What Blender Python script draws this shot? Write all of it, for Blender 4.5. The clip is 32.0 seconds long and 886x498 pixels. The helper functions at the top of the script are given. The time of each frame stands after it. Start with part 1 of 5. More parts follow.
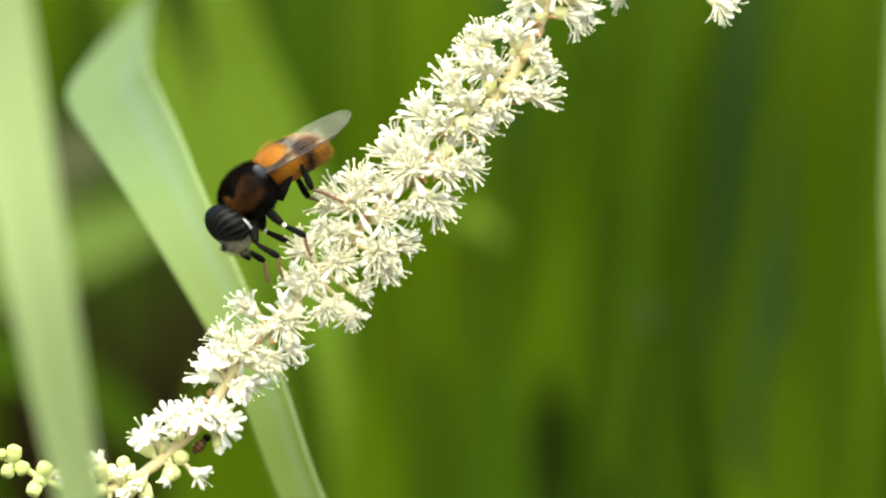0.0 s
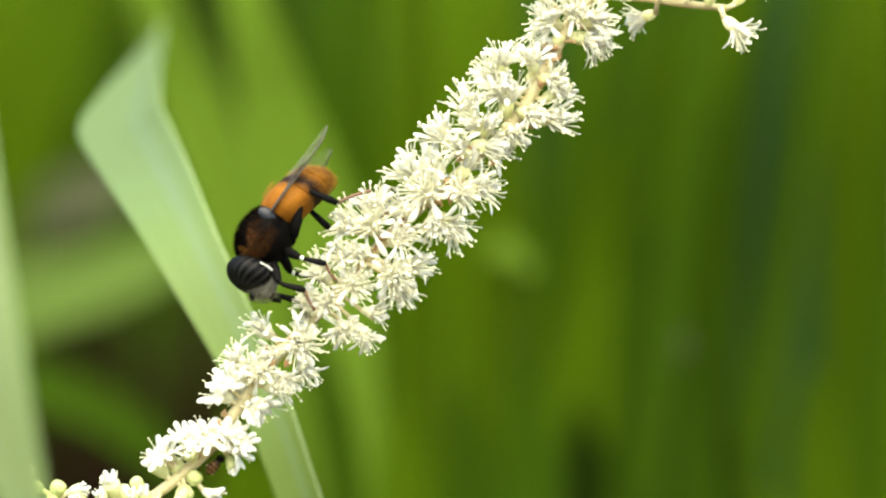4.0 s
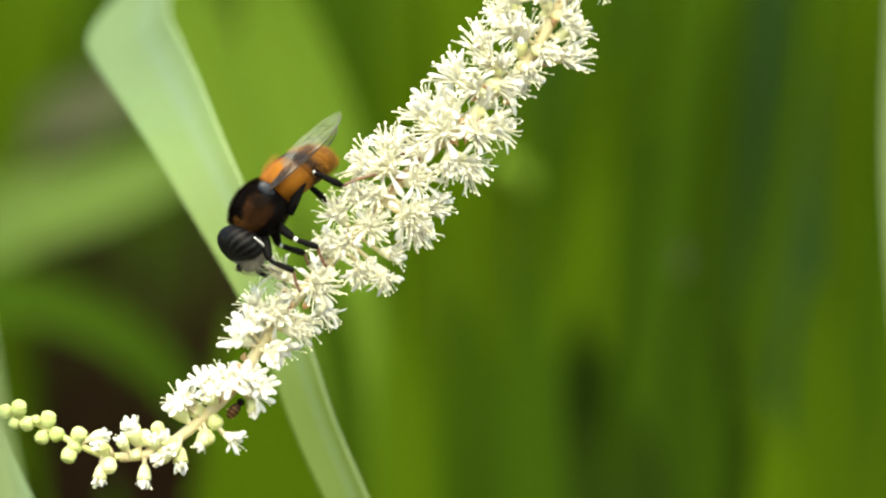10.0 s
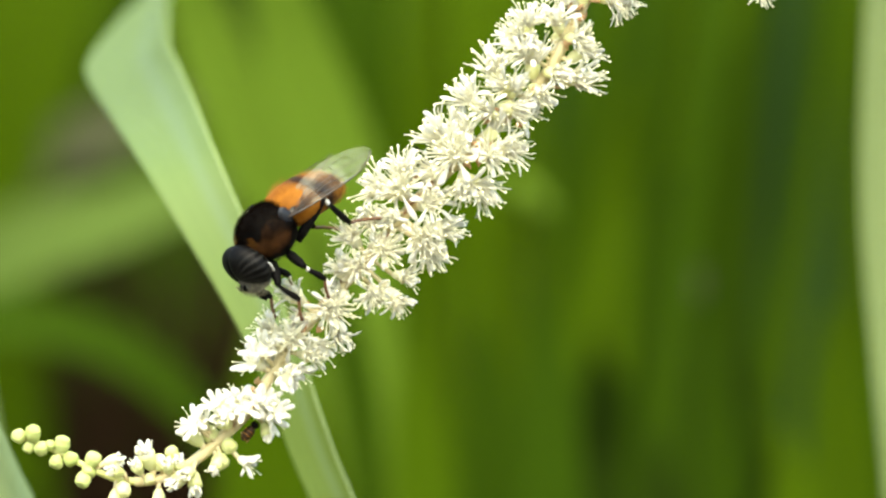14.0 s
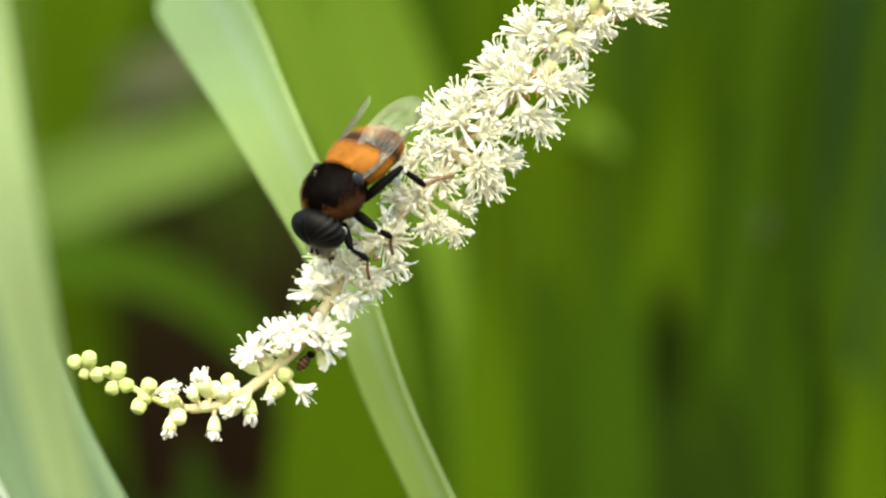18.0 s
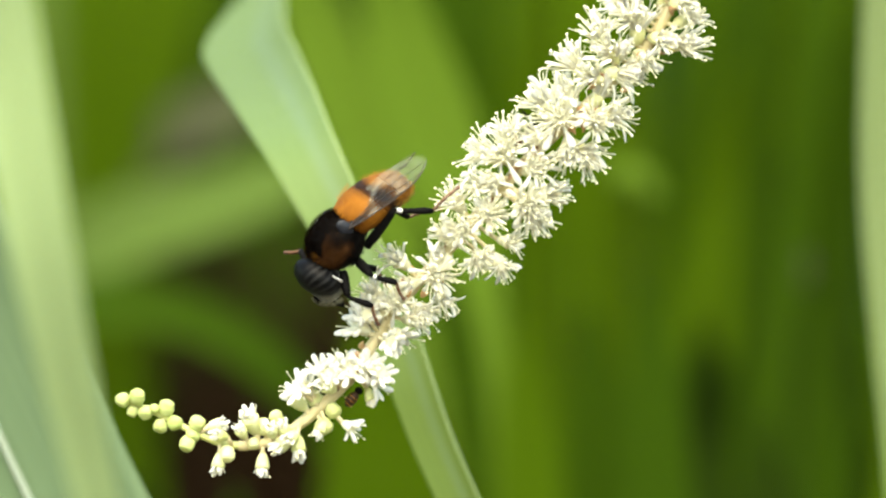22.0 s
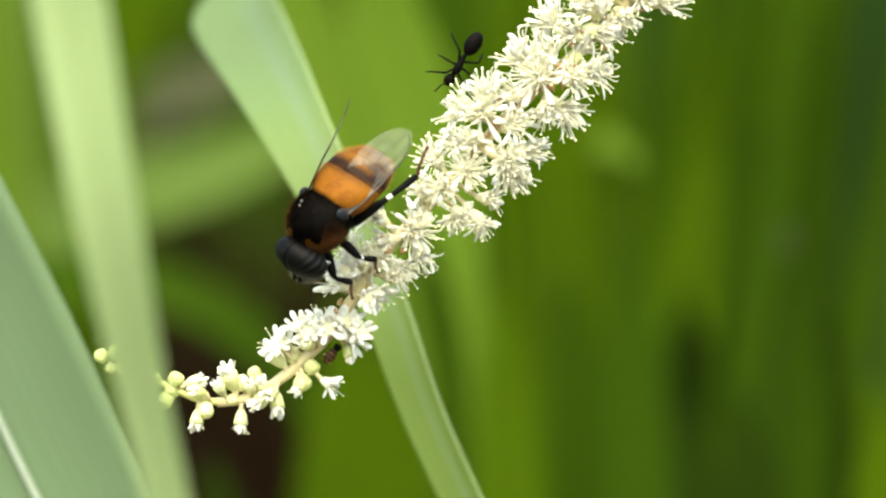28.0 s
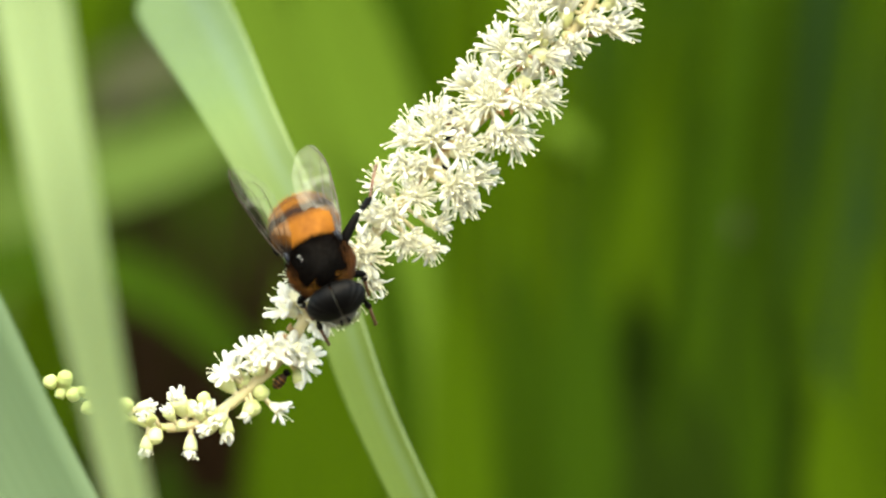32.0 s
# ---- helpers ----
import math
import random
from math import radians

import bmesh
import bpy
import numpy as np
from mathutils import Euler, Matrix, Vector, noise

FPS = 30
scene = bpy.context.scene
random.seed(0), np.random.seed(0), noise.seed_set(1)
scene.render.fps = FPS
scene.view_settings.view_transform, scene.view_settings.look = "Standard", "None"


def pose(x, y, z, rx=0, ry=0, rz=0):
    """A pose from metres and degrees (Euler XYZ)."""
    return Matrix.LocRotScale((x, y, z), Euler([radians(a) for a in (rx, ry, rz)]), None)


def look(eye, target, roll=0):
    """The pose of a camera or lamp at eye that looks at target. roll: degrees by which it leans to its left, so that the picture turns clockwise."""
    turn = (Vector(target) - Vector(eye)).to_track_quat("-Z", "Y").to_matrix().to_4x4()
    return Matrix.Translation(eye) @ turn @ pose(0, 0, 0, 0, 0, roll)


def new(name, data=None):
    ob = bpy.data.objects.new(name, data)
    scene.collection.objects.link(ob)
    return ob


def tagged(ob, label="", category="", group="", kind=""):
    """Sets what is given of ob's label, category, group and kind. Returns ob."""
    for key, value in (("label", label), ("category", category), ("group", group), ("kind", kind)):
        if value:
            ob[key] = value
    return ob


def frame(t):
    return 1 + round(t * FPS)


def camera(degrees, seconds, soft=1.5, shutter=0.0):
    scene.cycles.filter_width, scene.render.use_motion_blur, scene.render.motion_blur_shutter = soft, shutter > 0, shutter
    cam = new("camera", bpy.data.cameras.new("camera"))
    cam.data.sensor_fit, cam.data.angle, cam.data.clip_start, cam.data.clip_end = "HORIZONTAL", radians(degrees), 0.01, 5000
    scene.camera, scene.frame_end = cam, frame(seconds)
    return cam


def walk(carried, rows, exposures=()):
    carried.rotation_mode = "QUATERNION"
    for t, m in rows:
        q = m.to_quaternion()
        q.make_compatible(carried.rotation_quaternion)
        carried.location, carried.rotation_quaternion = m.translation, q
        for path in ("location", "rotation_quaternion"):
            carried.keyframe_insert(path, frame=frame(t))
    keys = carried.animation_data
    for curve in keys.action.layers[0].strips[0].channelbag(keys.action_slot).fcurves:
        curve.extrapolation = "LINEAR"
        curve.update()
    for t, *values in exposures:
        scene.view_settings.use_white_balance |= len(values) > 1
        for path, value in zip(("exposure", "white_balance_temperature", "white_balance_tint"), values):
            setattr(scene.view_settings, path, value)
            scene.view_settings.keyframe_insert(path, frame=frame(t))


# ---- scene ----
EYE = Vector((0, -0.668, 0.8))      # the lens, 0.67 m before the flower spike
PER_M = 784 / math.tan(radians(3))  # steps of the plan on a sheet one metre from the lens


def at(px, py, y=0.0):
    """A place of the plan: px steps to the right and py steps down on a sheet before EYE, at the depth y."""
    d = y - EYE.y
    return Vector(((px - 784) / PER_M * d, y, EYE.z + (441 - py) / PER_M * d))


cam = camera(6.0, 32.0, soft=2.4)
cam.data.dof.use_dof = True
cam.data.dof.focus_distance = 0.666
cam.data.dof.aperture_fstop = 28.0
EXPOSURE = 2.2
# seconds, and how far the view has drifted to the left and up
CAMERA_ROWS = [(0, -101, 48), (0.5, -102, 34), (1, -91, 48), (1.5, -90, 92), (2, -73, 136), (2.5, -50, 161), (3, -51, 133), (3.5, -44, 121),
    (4, -43, 103), (4.5, -56, 65), (6.5, -78, 32), (7, -91, 45), (7.5, -71, 61), (8, -41, 63), (8.5, -22, 62), (9, -46, 5),
    (9.5, -45, -30), (10, -43, -51), (10.5, -39, -51), (11, -23, -38), (11.5, -32, -20), (12, -3, 0), (12.5, -6, -2), (13, 0, 0),
    (13.5, -13, -3), (15.5, 10, -21), (16, 55, -3), (16.5, 72, -7), (17, 96, -18), (17.5, 102, -59), (18, 103, -116),
    (18.5, 128, -156), (19, 154, -174), (19.5, 164, -147), (20, 146, -94), (20.5, 112, -42), (21, 131, -18), (21.5, 156, -17),
    (22, 176, -36), (22.5, 212, -57), (23, 257, -114), (23.5, 268, -176), (24, 295, -202), (24.5, 306, -215), (25, 300, -241),
    (25.5, 244, -268), (26, 204, -210), (26.5, 161, -127), (28.5, 126, -84), (29, 101, -91), (29.5, 109, -103), (30, 141, -104),
    (30.5, 136, -122), (31, 108, -109), (31.5, 54, -95), (32, 52, -111)]
walk(cam, [(t, look(EYE, at(784 - dx, 441 - dy))) for t, dx, dy in CAMERA_ROWS], exposures=[(0, EXPOSURE, 7900, 2), (32, EXPOSURE, 7900, 2)])

# ---- light ----
world = bpy.data.worlds.new("sky")
scene.world = world
world.use_nodes = True
sky = world.node_tree.nodes.new("ShaderNodeTexSky")
sky.sky_type, sky.sun_disc = "NISHITA", False
sky.sun_elevation, sky.sun_rotation = radians(57), radians(184)
world.node_tree.links.new(sky.outputs[0], world.node_tree.nodes["Background"].inputs[0])
world.node_tree.nodes["Background"].inputs[1].default_value = 0.15
sun = new("sun", bpy.data.lights.new("sun", "SUN"))
sun.data.energy, sun.data.angle, sun.data.color = 2.7, radians(70), (1.0, 0.95, 0.85)
sun.matrix_basis = look((-0.05, -0.64, 1.0), (0, 0, 0))

# ---- materials ----


def shade(name, one, two, size=300.0, rough=0.5, bump=0.15, through_it=0.0, random_by=0.0, spec=0.5, stretch=(1, 1, 1), uv=False):
    """A surface between two colours: broad stains and fine grain of the given size (per metre), with a fine relief."""
    m = bpy.data.materials.new(name)
    m.use_nodes = True
    n, l = m.node_tree.nodes, m.node_tree.links
    p = n["Principled BSDF"]
    co = n.new("ShaderNodeTexCoord")
    mp = n.new("ShaderNodeMapping")
    mp.inputs["Scale"].default_value = stretch
    l.new(co.outputs["UV" if uv else "Object"], mp.inputs[0])
    fine, broad = n.new("ShaderNodeTexNoise"), n.new("ShaderNodeTexNoise")
    fine.inputs["Scale"].default_value, broad.inputs["Scale"].default_value = size, size / 7
    fine.inputs["Detail"].default_value = 4
    for tex in (fine, broad):
        l.new(mp.outputs[0], tex.inputs["Vector"])
    add = n.new("ShaderNodeMath")
    add.operation = "ADD"
    l.new(fine.outputs[0], add.inputs[0]), l.new(broad.outputs[0], add.inputs[1])
    last = add
    if random_by:
        info, mul, more = n.new("ShaderNodeObjectInfo"), n.new("ShaderNodeMath"), n.new("ShaderNodeMath")
        mul.operation, mul.inputs[1].default_value = "MULTIPLY", random_by
        l.new(info.outputs["Random"], mul.inputs[0])
        l.new(add.outputs[0], more.inputs[0]), l.new(mul.outputs[0], more.inputs[1])
        last = more
    ramp = n.new("ShaderNodeMapRange")
    ramp.inputs["From Min"].default_value, ramp.inputs["From Max"].default_value = 0.65, 1.35 + random_by
    l.new(last.outputs[0], ramp.inputs[0])
    mix = n.new("ShaderNodeMix")
    mix.data_type = "RGBA"
    mix.inputs["A"].default_value, mix.inputs["B"].default_value = (*one, 1), (*two, 1)
    l.new(ramp.outputs[0], mix.inputs["Factor"])
    l.new(mix.outputs["Result"], p.inputs["Base Color"])
    p.inputs["Roughness"].default_value = rough
    p.inputs["Specular IOR Level"].default_value = spec
    if bump:
        b = n.new("ShaderNodeBump")
        b.inputs["Strength"].default_value, b.inputs["Distance"].default_value = bump, 0.3 / size
        l.new(fine.outputs[0], b.inputs["Height"]), l.new(b.outputs[0], p.inputs["Normal"])
    if through_it:
        t, both = n.new("ShaderNodeBsdfTranslucent"), n.new("ShaderNodeMixShader")
        l.new(mix.outputs["Result"], t.inputs[0])
        both.inputs[0].default_value = through_it
        l.new(p.outputs[0], both.inputs[1]), l.new(t.outputs[0], both.inputs[2])
        l.new(both.outputs[0], n["Material Output"].inputs[0])
    return m


def leaf_shade(name, one, two, spec=0.05, rough=0.65, clear=0.3, bump=0.25):
    return shade(name, one, two, 1.0, rough, bump, clear, random_by=0.3, spec=spec, stretch=(38, 9, 1), uv=True)


def pale_tipped_leaf_shade():
    """A yellow-green leaf with a pale sheen painted beside its middle, paler and bluish towards its tip."""
    m = leaf_shade("pale-tipped leaf", (0.070, 0.112, 0.019), (0.098, 0.146, 0.032), 0.15, 0.5, 0.12)
    n, l = m.node_tree.nodes, m.node_tree.links
    p = n["Principled BSDF"]
    green = p.inputs["Base Color"].links[0].from_socket
    users = [k.to_socket for k in green.links]
    co = n.new("ShaderNodeTexCoord")
    flat, solid = n.new("ShaderNodeSeparateXYZ"), n.new("ShaderNodeSeparateXYZ")
    l.new(co.outputs["UV"], flat.inputs[0]), l.new(co.outputs["Object"], solid.inputs[0])
    # the soft sheen along the blade is put into its colour
    sheen, tip_tone, add, mix = n.new("ShaderNodeValToRGB"), n.new("ShaderNodeMapRange"), n.new("ShaderNodeMath"), n.new("ShaderNodeMix")
    stops = sheen.color_ramp.elements
    sheen.color_ramp.interpolation = "EASE"
    stops[0].position, stops[0].color = 0.48, (0, 0, 0, 1)
    stops[1].position, stops[1].color = 0.68, (0.45, 0.45, 0.45, 1)
    end = stops.new(0.86)
    end.color = (0, 0, 0, 1)
    tip_tone.inputs["From Min"].default_value, tip_tone.inputs["From Max"].default_value = 0.785, 0.812
    tip_tone.inputs["To Max"].default_value = 0.55
    l.new(flat.outputs["X"], sheen.inputs[0]), l.new(solid.outputs["Z"], tip_tone.inputs[0])
    l.new(sheen.outputs[0], add.inputs[0]), l.new(tip_tone.outputs[0], add.inputs[1])
    mix.data_type = "RGBA"
    mix.inputs["B"].default_value = (0.094, 0.142, 0.068, 1)
    l.new(add.outputs[0], mix.inputs["Factor"]), l.new(green, mix.inputs["A"])
    for user in users:
        l.new(mix.outputs["Result"], user)
    return m


LEAF_PALE_TIPPED = pale_tipped_leaf_shade()
LEAF_PALE = leaf_shade("pale leaf", (0.190, 0.268, 0.106), (0.250, 0.330, 0.152), 0.25, 0.5, 0.3)
LEAF_BROAD = leaf_shade("broad leaf", (0.076, 0.124, 0.058), (0.106, 0.160, 0.084), 0.2, 0.5, 0.15, 0.09)
LEAF_SILVER = leaf_shade("silvery leaf", (0.134, 0.186, 0.0624), (0.183, 0.24, 0.0963), 0.3, 0.45, 0.25)
# bright, lit, mid and dark leaves: sun and shade put into the green
LEAF_BRIGHT = leaf_shade("bright leaf", (0.056, 0.106, 0.007), (0.085, 0.144, 0.014))
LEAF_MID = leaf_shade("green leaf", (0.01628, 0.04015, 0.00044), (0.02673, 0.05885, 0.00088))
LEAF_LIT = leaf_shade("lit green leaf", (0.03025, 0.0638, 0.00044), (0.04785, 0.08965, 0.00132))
LEAF_ARCH = leaf_shade("arching leaf", (0.056, 0.100, 0.018), (0.088, 0.138, 0.030))
LEAF_SHADED = leaf_shade("shaded leaf", (0.007306, 0.01859, 0.000221), (0.01365, 0.02938, 0.0004407))
LEAF_TEAL = leaf_shade("bluish leaf", (0.012, 0.035, 0.0075), (0.020, 0.050, 0.012))
LEAF_GAP = leaf_shade("brown shaded gap", (0.011, 0.0062, 0.0024), (0.026, 0.0140, 0.0055))
LEAF_GREY = leaf_shade("withered leaf", (0.040, 0.046, 0.022), (0.062, 0.068, 0.035))
MIDRIB = shade("midrib", (0.28, 0.34, 0.26), (0.40, 0.46, 0.38), 1.0, 0.45, 0.1, 0.3, stretch=(6, 300, 1), uv=True)
PETAL = shade("petal", (0.78, 0.78, 0.72), (0.84, 0.84, 0.79), 1500, 0.6, 0.1, 0.6, random_by=0.4, spec=0.2)
STAMEN = shade("stamen", (0.77, 0.755, 0.61), (0.82, 0.81, 0.70), 2500, 0.6, 0.1, 0.6)
ANTHER = shade("anther", (0.76, 0.73, 0.48), (0.84, 0.82, 0.63), 4000, 0.6, 0.2)
CUP = shade("flower cup", (0.66, 0.66, 0.26), (0.86, 0.84, 0.56), 900, 0.6, 0.2, 0.35, random_by=0.5)
CREAM = shade("cream flower cup", (0.78, 0.75, 0.50), (0.86, 0.84, 0.66), 900, 0.6, 0.2, 0.4, random_by=0.4)
BUD = shade("bud", (0.27, 0.35, 0.075), (0.56, 0.60, 0.27), 1500, 0.6, 0.25, 0.25, random_by=0.4, spec=0.25)
BUD_PALE = shade("opening bud", (0.48, 0.53, 0.17), (0.80, 0.79, 0.48), 900, 0.6, 0.25, 0.3, random_by=0.5, spec=0.25)
TIP_STALK = shade("green stalk", (0.40, 0.44, 0.13), (0.58, 0.58, 0.24), 700, 0.6, 0.3, 0.15)
STALK = shade("stalk", (0.50, 0.41, 0.20), (0.62, 0.54, 0.32), 500, 0.55, 0.35, 0.1)
BRACT = shade("bract", (0.225, 0.105, 0.0375), (0.4125, 0.27, 0.135), 1200, 0.65, 0.3, random_by=0.5)
SOIL = shade("soil", (0.028, 0.018, 0.010), (0.075, 0.050, 0.028), 60, 0.9, 0.8)
BLACK = shade("black shell", (0.0012, 0.001, 0.0009), (0.0035, 0.0026, 0.002), 2500, 0.55, 0.2, spec=0.03)
VELVET = shade("black velvet hair", (0.0008, 0.0006, 0.0005), (0.0032, 0.002, 0.0014), 1500, 0.9, 0, spec=0.0)
LEGS = shade("leg shell", (0.0012, 0.0012, 0.0012), (0.005, 0.0046, 0.0044), 3000, 0.65, 0.3, spec=0.04)
TARSUS = shade("brown tarsus", (0.04, 0.017, 0.008), (0.13, 0.055, 0.02), 2500, 0.5, 0.3)
BAND = shade("dark band", (0.006, 0.004, 0.003), (0.03, 0.014, 0.006), 1400, 0.5, 0.25, spec=0.1)
HAIR = shade("brown hair", (0.030, 0.0095, 0.0014), (0.13, 0.045, 0.005), 800, 0.6, 0, 0.1, spec=0.2)
GOLD_HAIR = shade("golden hair", (0.17, 0.066, 0.0065), (0.31, 0.145, 0.020), 800, 0.5, 0, 0.2, spec=0.2)
FACE = shade("dusty face", (0.03, 0.029, 0.024), (0.13, 0.125, 0.10), 2500, 0.7, 0.4)
PALE_HAIR = shade("pale face hair", (0.15, 0.14, 0.09), (0.32, 0.30, 0.21), 800, 0.6, 0, 0.2, spec=0.2)
RIM = shade("pale eye rim", (0.42, 0.42, 0.40), (0.62, 0.62, 0.58), 2500, 0.5, 0.1, spec=0.2)
CALYPTER = shade("calypter", (0.009, 0.010, 0.013), (0.022, 0.025, 0.033), 1200, 0.35, 0.15, 0.1, spec=0.2)
POLLEN = shade("pollen", (0.85, 0.84, 0.78), (0.95, 0.94, 0.9), 3000, 0.6, 0.2)
VEIN = shade("wing vein", (0.008, 0.005, 0.003), (0.035, 0.020, 0.010), 2000, 0.5, 0)


def eye_shade():
    """A dark facetted eye whose grey stripes fan out over its outer side."""
    m = shade("striped eye", (0.012, 0.012, 0.013), (0.02, 0.02, 0.021), 6000, 0.5, 0.25, spec=0.06)
    n, l = m.node_tree.nodes, m.node_tree.links
    co, cut, mix = n.new("ShaderNodeTexCoord"), n.new("ShaderNodeSeparateXYZ"), n.new("ShaderNodeMix")
    l.new(co.outputs["Object"], cut.inputs[0])

    def calc(kind, one, two=0.0):
        node = n.new("ShaderNodeMath")
        node.operation = kind
        for i, v in enumerate((one, two)):
            if isinstance(v, float):
                node.inputs[i].default_value = v
            else:
                l.new(v, node.inputs[i])
        return node.outputs[0]

    turn = calc("ARCTAN2", calc("ABSOLUTE", cut.outputs["Y"]), cut.outputs["Z"])
    wave = calc("SINE", calc("ADD", calc("MULTIPLY", turn, 22.0), calc("MULTIPLY", cut.outputs["X"], 4200.0)))
    fade = n.new("ShaderNodeMapRange")
    fade.inputs["From Min"].default_value, fade.inputs["From Max"].default_value = 0.5, 1.1
    l.new(turn, fade.inputs[0])
    rng = n.new("ShaderNodeMapRange")
    rng.inputs["From Min"].default_value, rng.inputs["From Max"].default_value = -0.2, 1.0
    l.new(wave, rng.inputs[0])
    mix.data_type = "RGBA"
    mix.inputs["A"].default_value, mix.inputs["B"].default_value = (0.0015, 0.0015, 0.0015, 1), (0.0115, 0.0115, 0.011, 1)
    l.new(calc("MULTIPLY", rng.outputs[0], fade.outputs[0]), mix.inputs["Factor"])
    l.new(mix.outputs["Result"], n["Principled BSDF"].inputs["Base Color"])
    return m


def wing_shade():
    """A clear, slightly milky membrane, smoky at its root and in one cloud at its middle."""
    m = bpy.data.materials.new("wing membrane")
    m.use_nodes = True
    n, l = m.node_tree.nodes, m.node_tree.links
    p = n["Principled BSDF"]
    p.inputs["Roughness"].default_value = 0.34
    p.inputs["Specular IOR Level"].default_value = 0.25
    clear, both, grain = n.new("ShaderNodeBsdfTransparent"), n.new("ShaderNodeMixShader"), n.new("ShaderNodeTexNoise")
    clear.inputs[0].default_value = (0.93, 0.94, 0.91, 1)
    co = n.new("ShaderNodeTexCoord")
    l.new(co.outputs["Object"], grain.inputs["Vector"])
    grain.inputs["Scale"].default_value = 900

    def near(place, radius):
        """1 at the place, 0 beyond the radius."""
        far, rng = n.new("ShaderNodeVectorMath"), n.new("ShaderNodeMapRange")
        far.operation, far.inputs[1].default_value = "DISTANCE", place
        rng.inputs["From Min"].default_value, rng.inputs["From Max"].default_value = radius * 0.25, radius
        rng.inputs["To Min"].default_value, rng.inputs["To Max"].default_value = 1, 0
        l.new(co.outputs["Object"], far.inputs[0]), l.new(far.outputs["Value"], rng.inputs[0])
        return rng.outputs[0]

    def both_of(kind, one, two):
        node = n.new("ShaderNodeMath")
        node.operation, node.use_clamp = kind, True
        for i, v in enumerate((one, two)):
            if isinstance(v, float):
                node.inputs[i].default_value = v
            else:
                l.new(v, node.inputs[i])
        return node.outputs[0]

    smoke = both_of("ADD", both_of("MULTIPLY", near((-0.0004, -0.0001, 0), 0.0026), 0.85), both_of("MULTIPLY", near((-0.0041, -0.0003, 0), 0.0019), 0.5))
    tone = n.new("ShaderNodeMix")
    tone.data_type = "RGBA"
    tone.inputs["A"].default_value, tone.inputs["B"].default_value = (0.60, 0.62, 0.52, 1), (0.010, 0.009, 0.008, 1)
    l.new(both_of("MULTIPLY", smoke, 3.0), tone.inputs["Factor"])
    l.new(tone.outputs["Result"], p.inputs["Base Color"])
    l.new(both_of("ADD", both_of("MULTIPLY", grain.outputs[0], 0.17), smoke), both.inputs[0])
    b = n.new("ShaderNodeBump")
    b.inputs["Strength"].default_value, b.inputs["Distance"].default_value = 0.5, 0.0002
    l.new(grain.outputs[0], b.inputs["Height"]), l.new(b.outputs[0], p.inputs["Normal"])
    l.new(clear.outputs[0], both.inputs[1]), l.new(p.outputs[0], both.inputs[2])
    l.new(both.outputs[0], n["Material Output"].inputs[0])
    return m


def banded_shade():
    """The shell of the abdomen: orange in front, a dark band with a ragged edge, brown behind."""
    m = shade("banded shell", (0.105, 0.034, 0.0032), (0.235, 0.090, 0.011), 900, 0.55, 0.2, spec=0.06)
    n, l = m.node_tree.nodes, m.node_tree.links
    p = n["Principled BSDF"]
    front = p.inputs["Base Color"].links[0].from_socket
    co, cut, grain, add, ramp, mix = (n.new("ShaderNode" + k) for k in ("TexCoord", "SeparateXYZ", "TexNoise", "Math", "ValToRGB", "Mix"))
    l.new(co.outputs["Object"], cut.inputs[0]), l.new(co.outputs["Object"], grain.inputs["Vector"])
    grain.inputs["Scale"].default_value, grain.inputs["Detail"].default_value = 900, 5
    along = n.new("ShaderNodeMapRange")
    along.inputs["From Min"].default_value, along.inputs["From Max"].default_value = -0.0030, -0.0075
    l.new(cut.outputs["X"], along.inputs[0])
    rough = n.new("ShaderNodeMath")
    rough.operation, rough.inputs[1].default_value = "MULTIPLY_ADD", 0.22
    rough.inputs[2].default_value = -0.11
    l.new(grain.outputs[0], rough.inputs[0])
    wide = n.new("ShaderNodeMath")
    wide.operation = "MULTIPLY"
    l.new(cut.outputs["Y"], wide.inputs[0]), l.new(cut.outputs["Y"], wide.inputs[1])
    slant = n.new("ShaderNodeMath")
    slant.operation, slant.inputs[1].default_value = "MULTIPLY_ADD", -13000.0
    l.new(wide.outputs[0], slant.inputs[0]), l.new(rough.outputs[0], slant.inputs[2])
    l.new(along.outputs[0], add.inputs[0]), l.new(slant.outputs[0], add.inputs[1])
    stops = ramp.color_ramp.elements
    stops[0].position, stops[0].color = 0.11, (0, 0, 0, 1)
    stops[1].position, stops[1].color = 0.30, (1, 1, 1, 1)
    l.new(add.outputs[0], ramp.inputs[0])
    dark = n.new("ShaderNodeValToRGB")
    tones = dark.color_ramp.elements
    tones[0].position, tones[0].color = 0.38, (0.014, 0.0065, 0.0035, 1)
    tones[1].position, tones[1].color = 0.56, (0.13, 0.050, 0.0055, 1)
    end = tones.new(0.95)
    end.color = (0.03, 0.012, 0.003, 1)
    l.new(add.outputs[0], dark.inputs[0])
    mix.data_type = "RGBA"
    l.new(ramp.outputs[0], mix.inputs["Factor"])
    l.new(front, mix.inputs["A"]), l.new(dark.outputs[0], mix.inputs["B"])
    l.new(mix.outputs["Result"], p.inputs["Base Color"])
    return m


EYE_SHELL, WING, BANDED = eye_shade(), wing_shade(), banded_shade()

# ---- builders ----
MM = 0.001


def mesh_of(bm, name, material, smooth=True):
    me = bpy.data.meshes.new(name)
    bm.to_mesh(me)
    bm.free()
    me.materials.append(material)
    if smooth:
        me.shade_smooth()
    return me


def part(name, bm, material, parent, label="", m=None):
    """Links a bmesh, or a mesh that is shared, as one mesh object under a thing or a part."""
    ob = new(name, bm if isinstance(bm, bpy.types.Mesh) else mesh_of(bm, name, material))
    ob.parent = parent
    if m is not None:
        ob.matrix_basis = m
    if label:
        tagged(ob, label)
    return ob


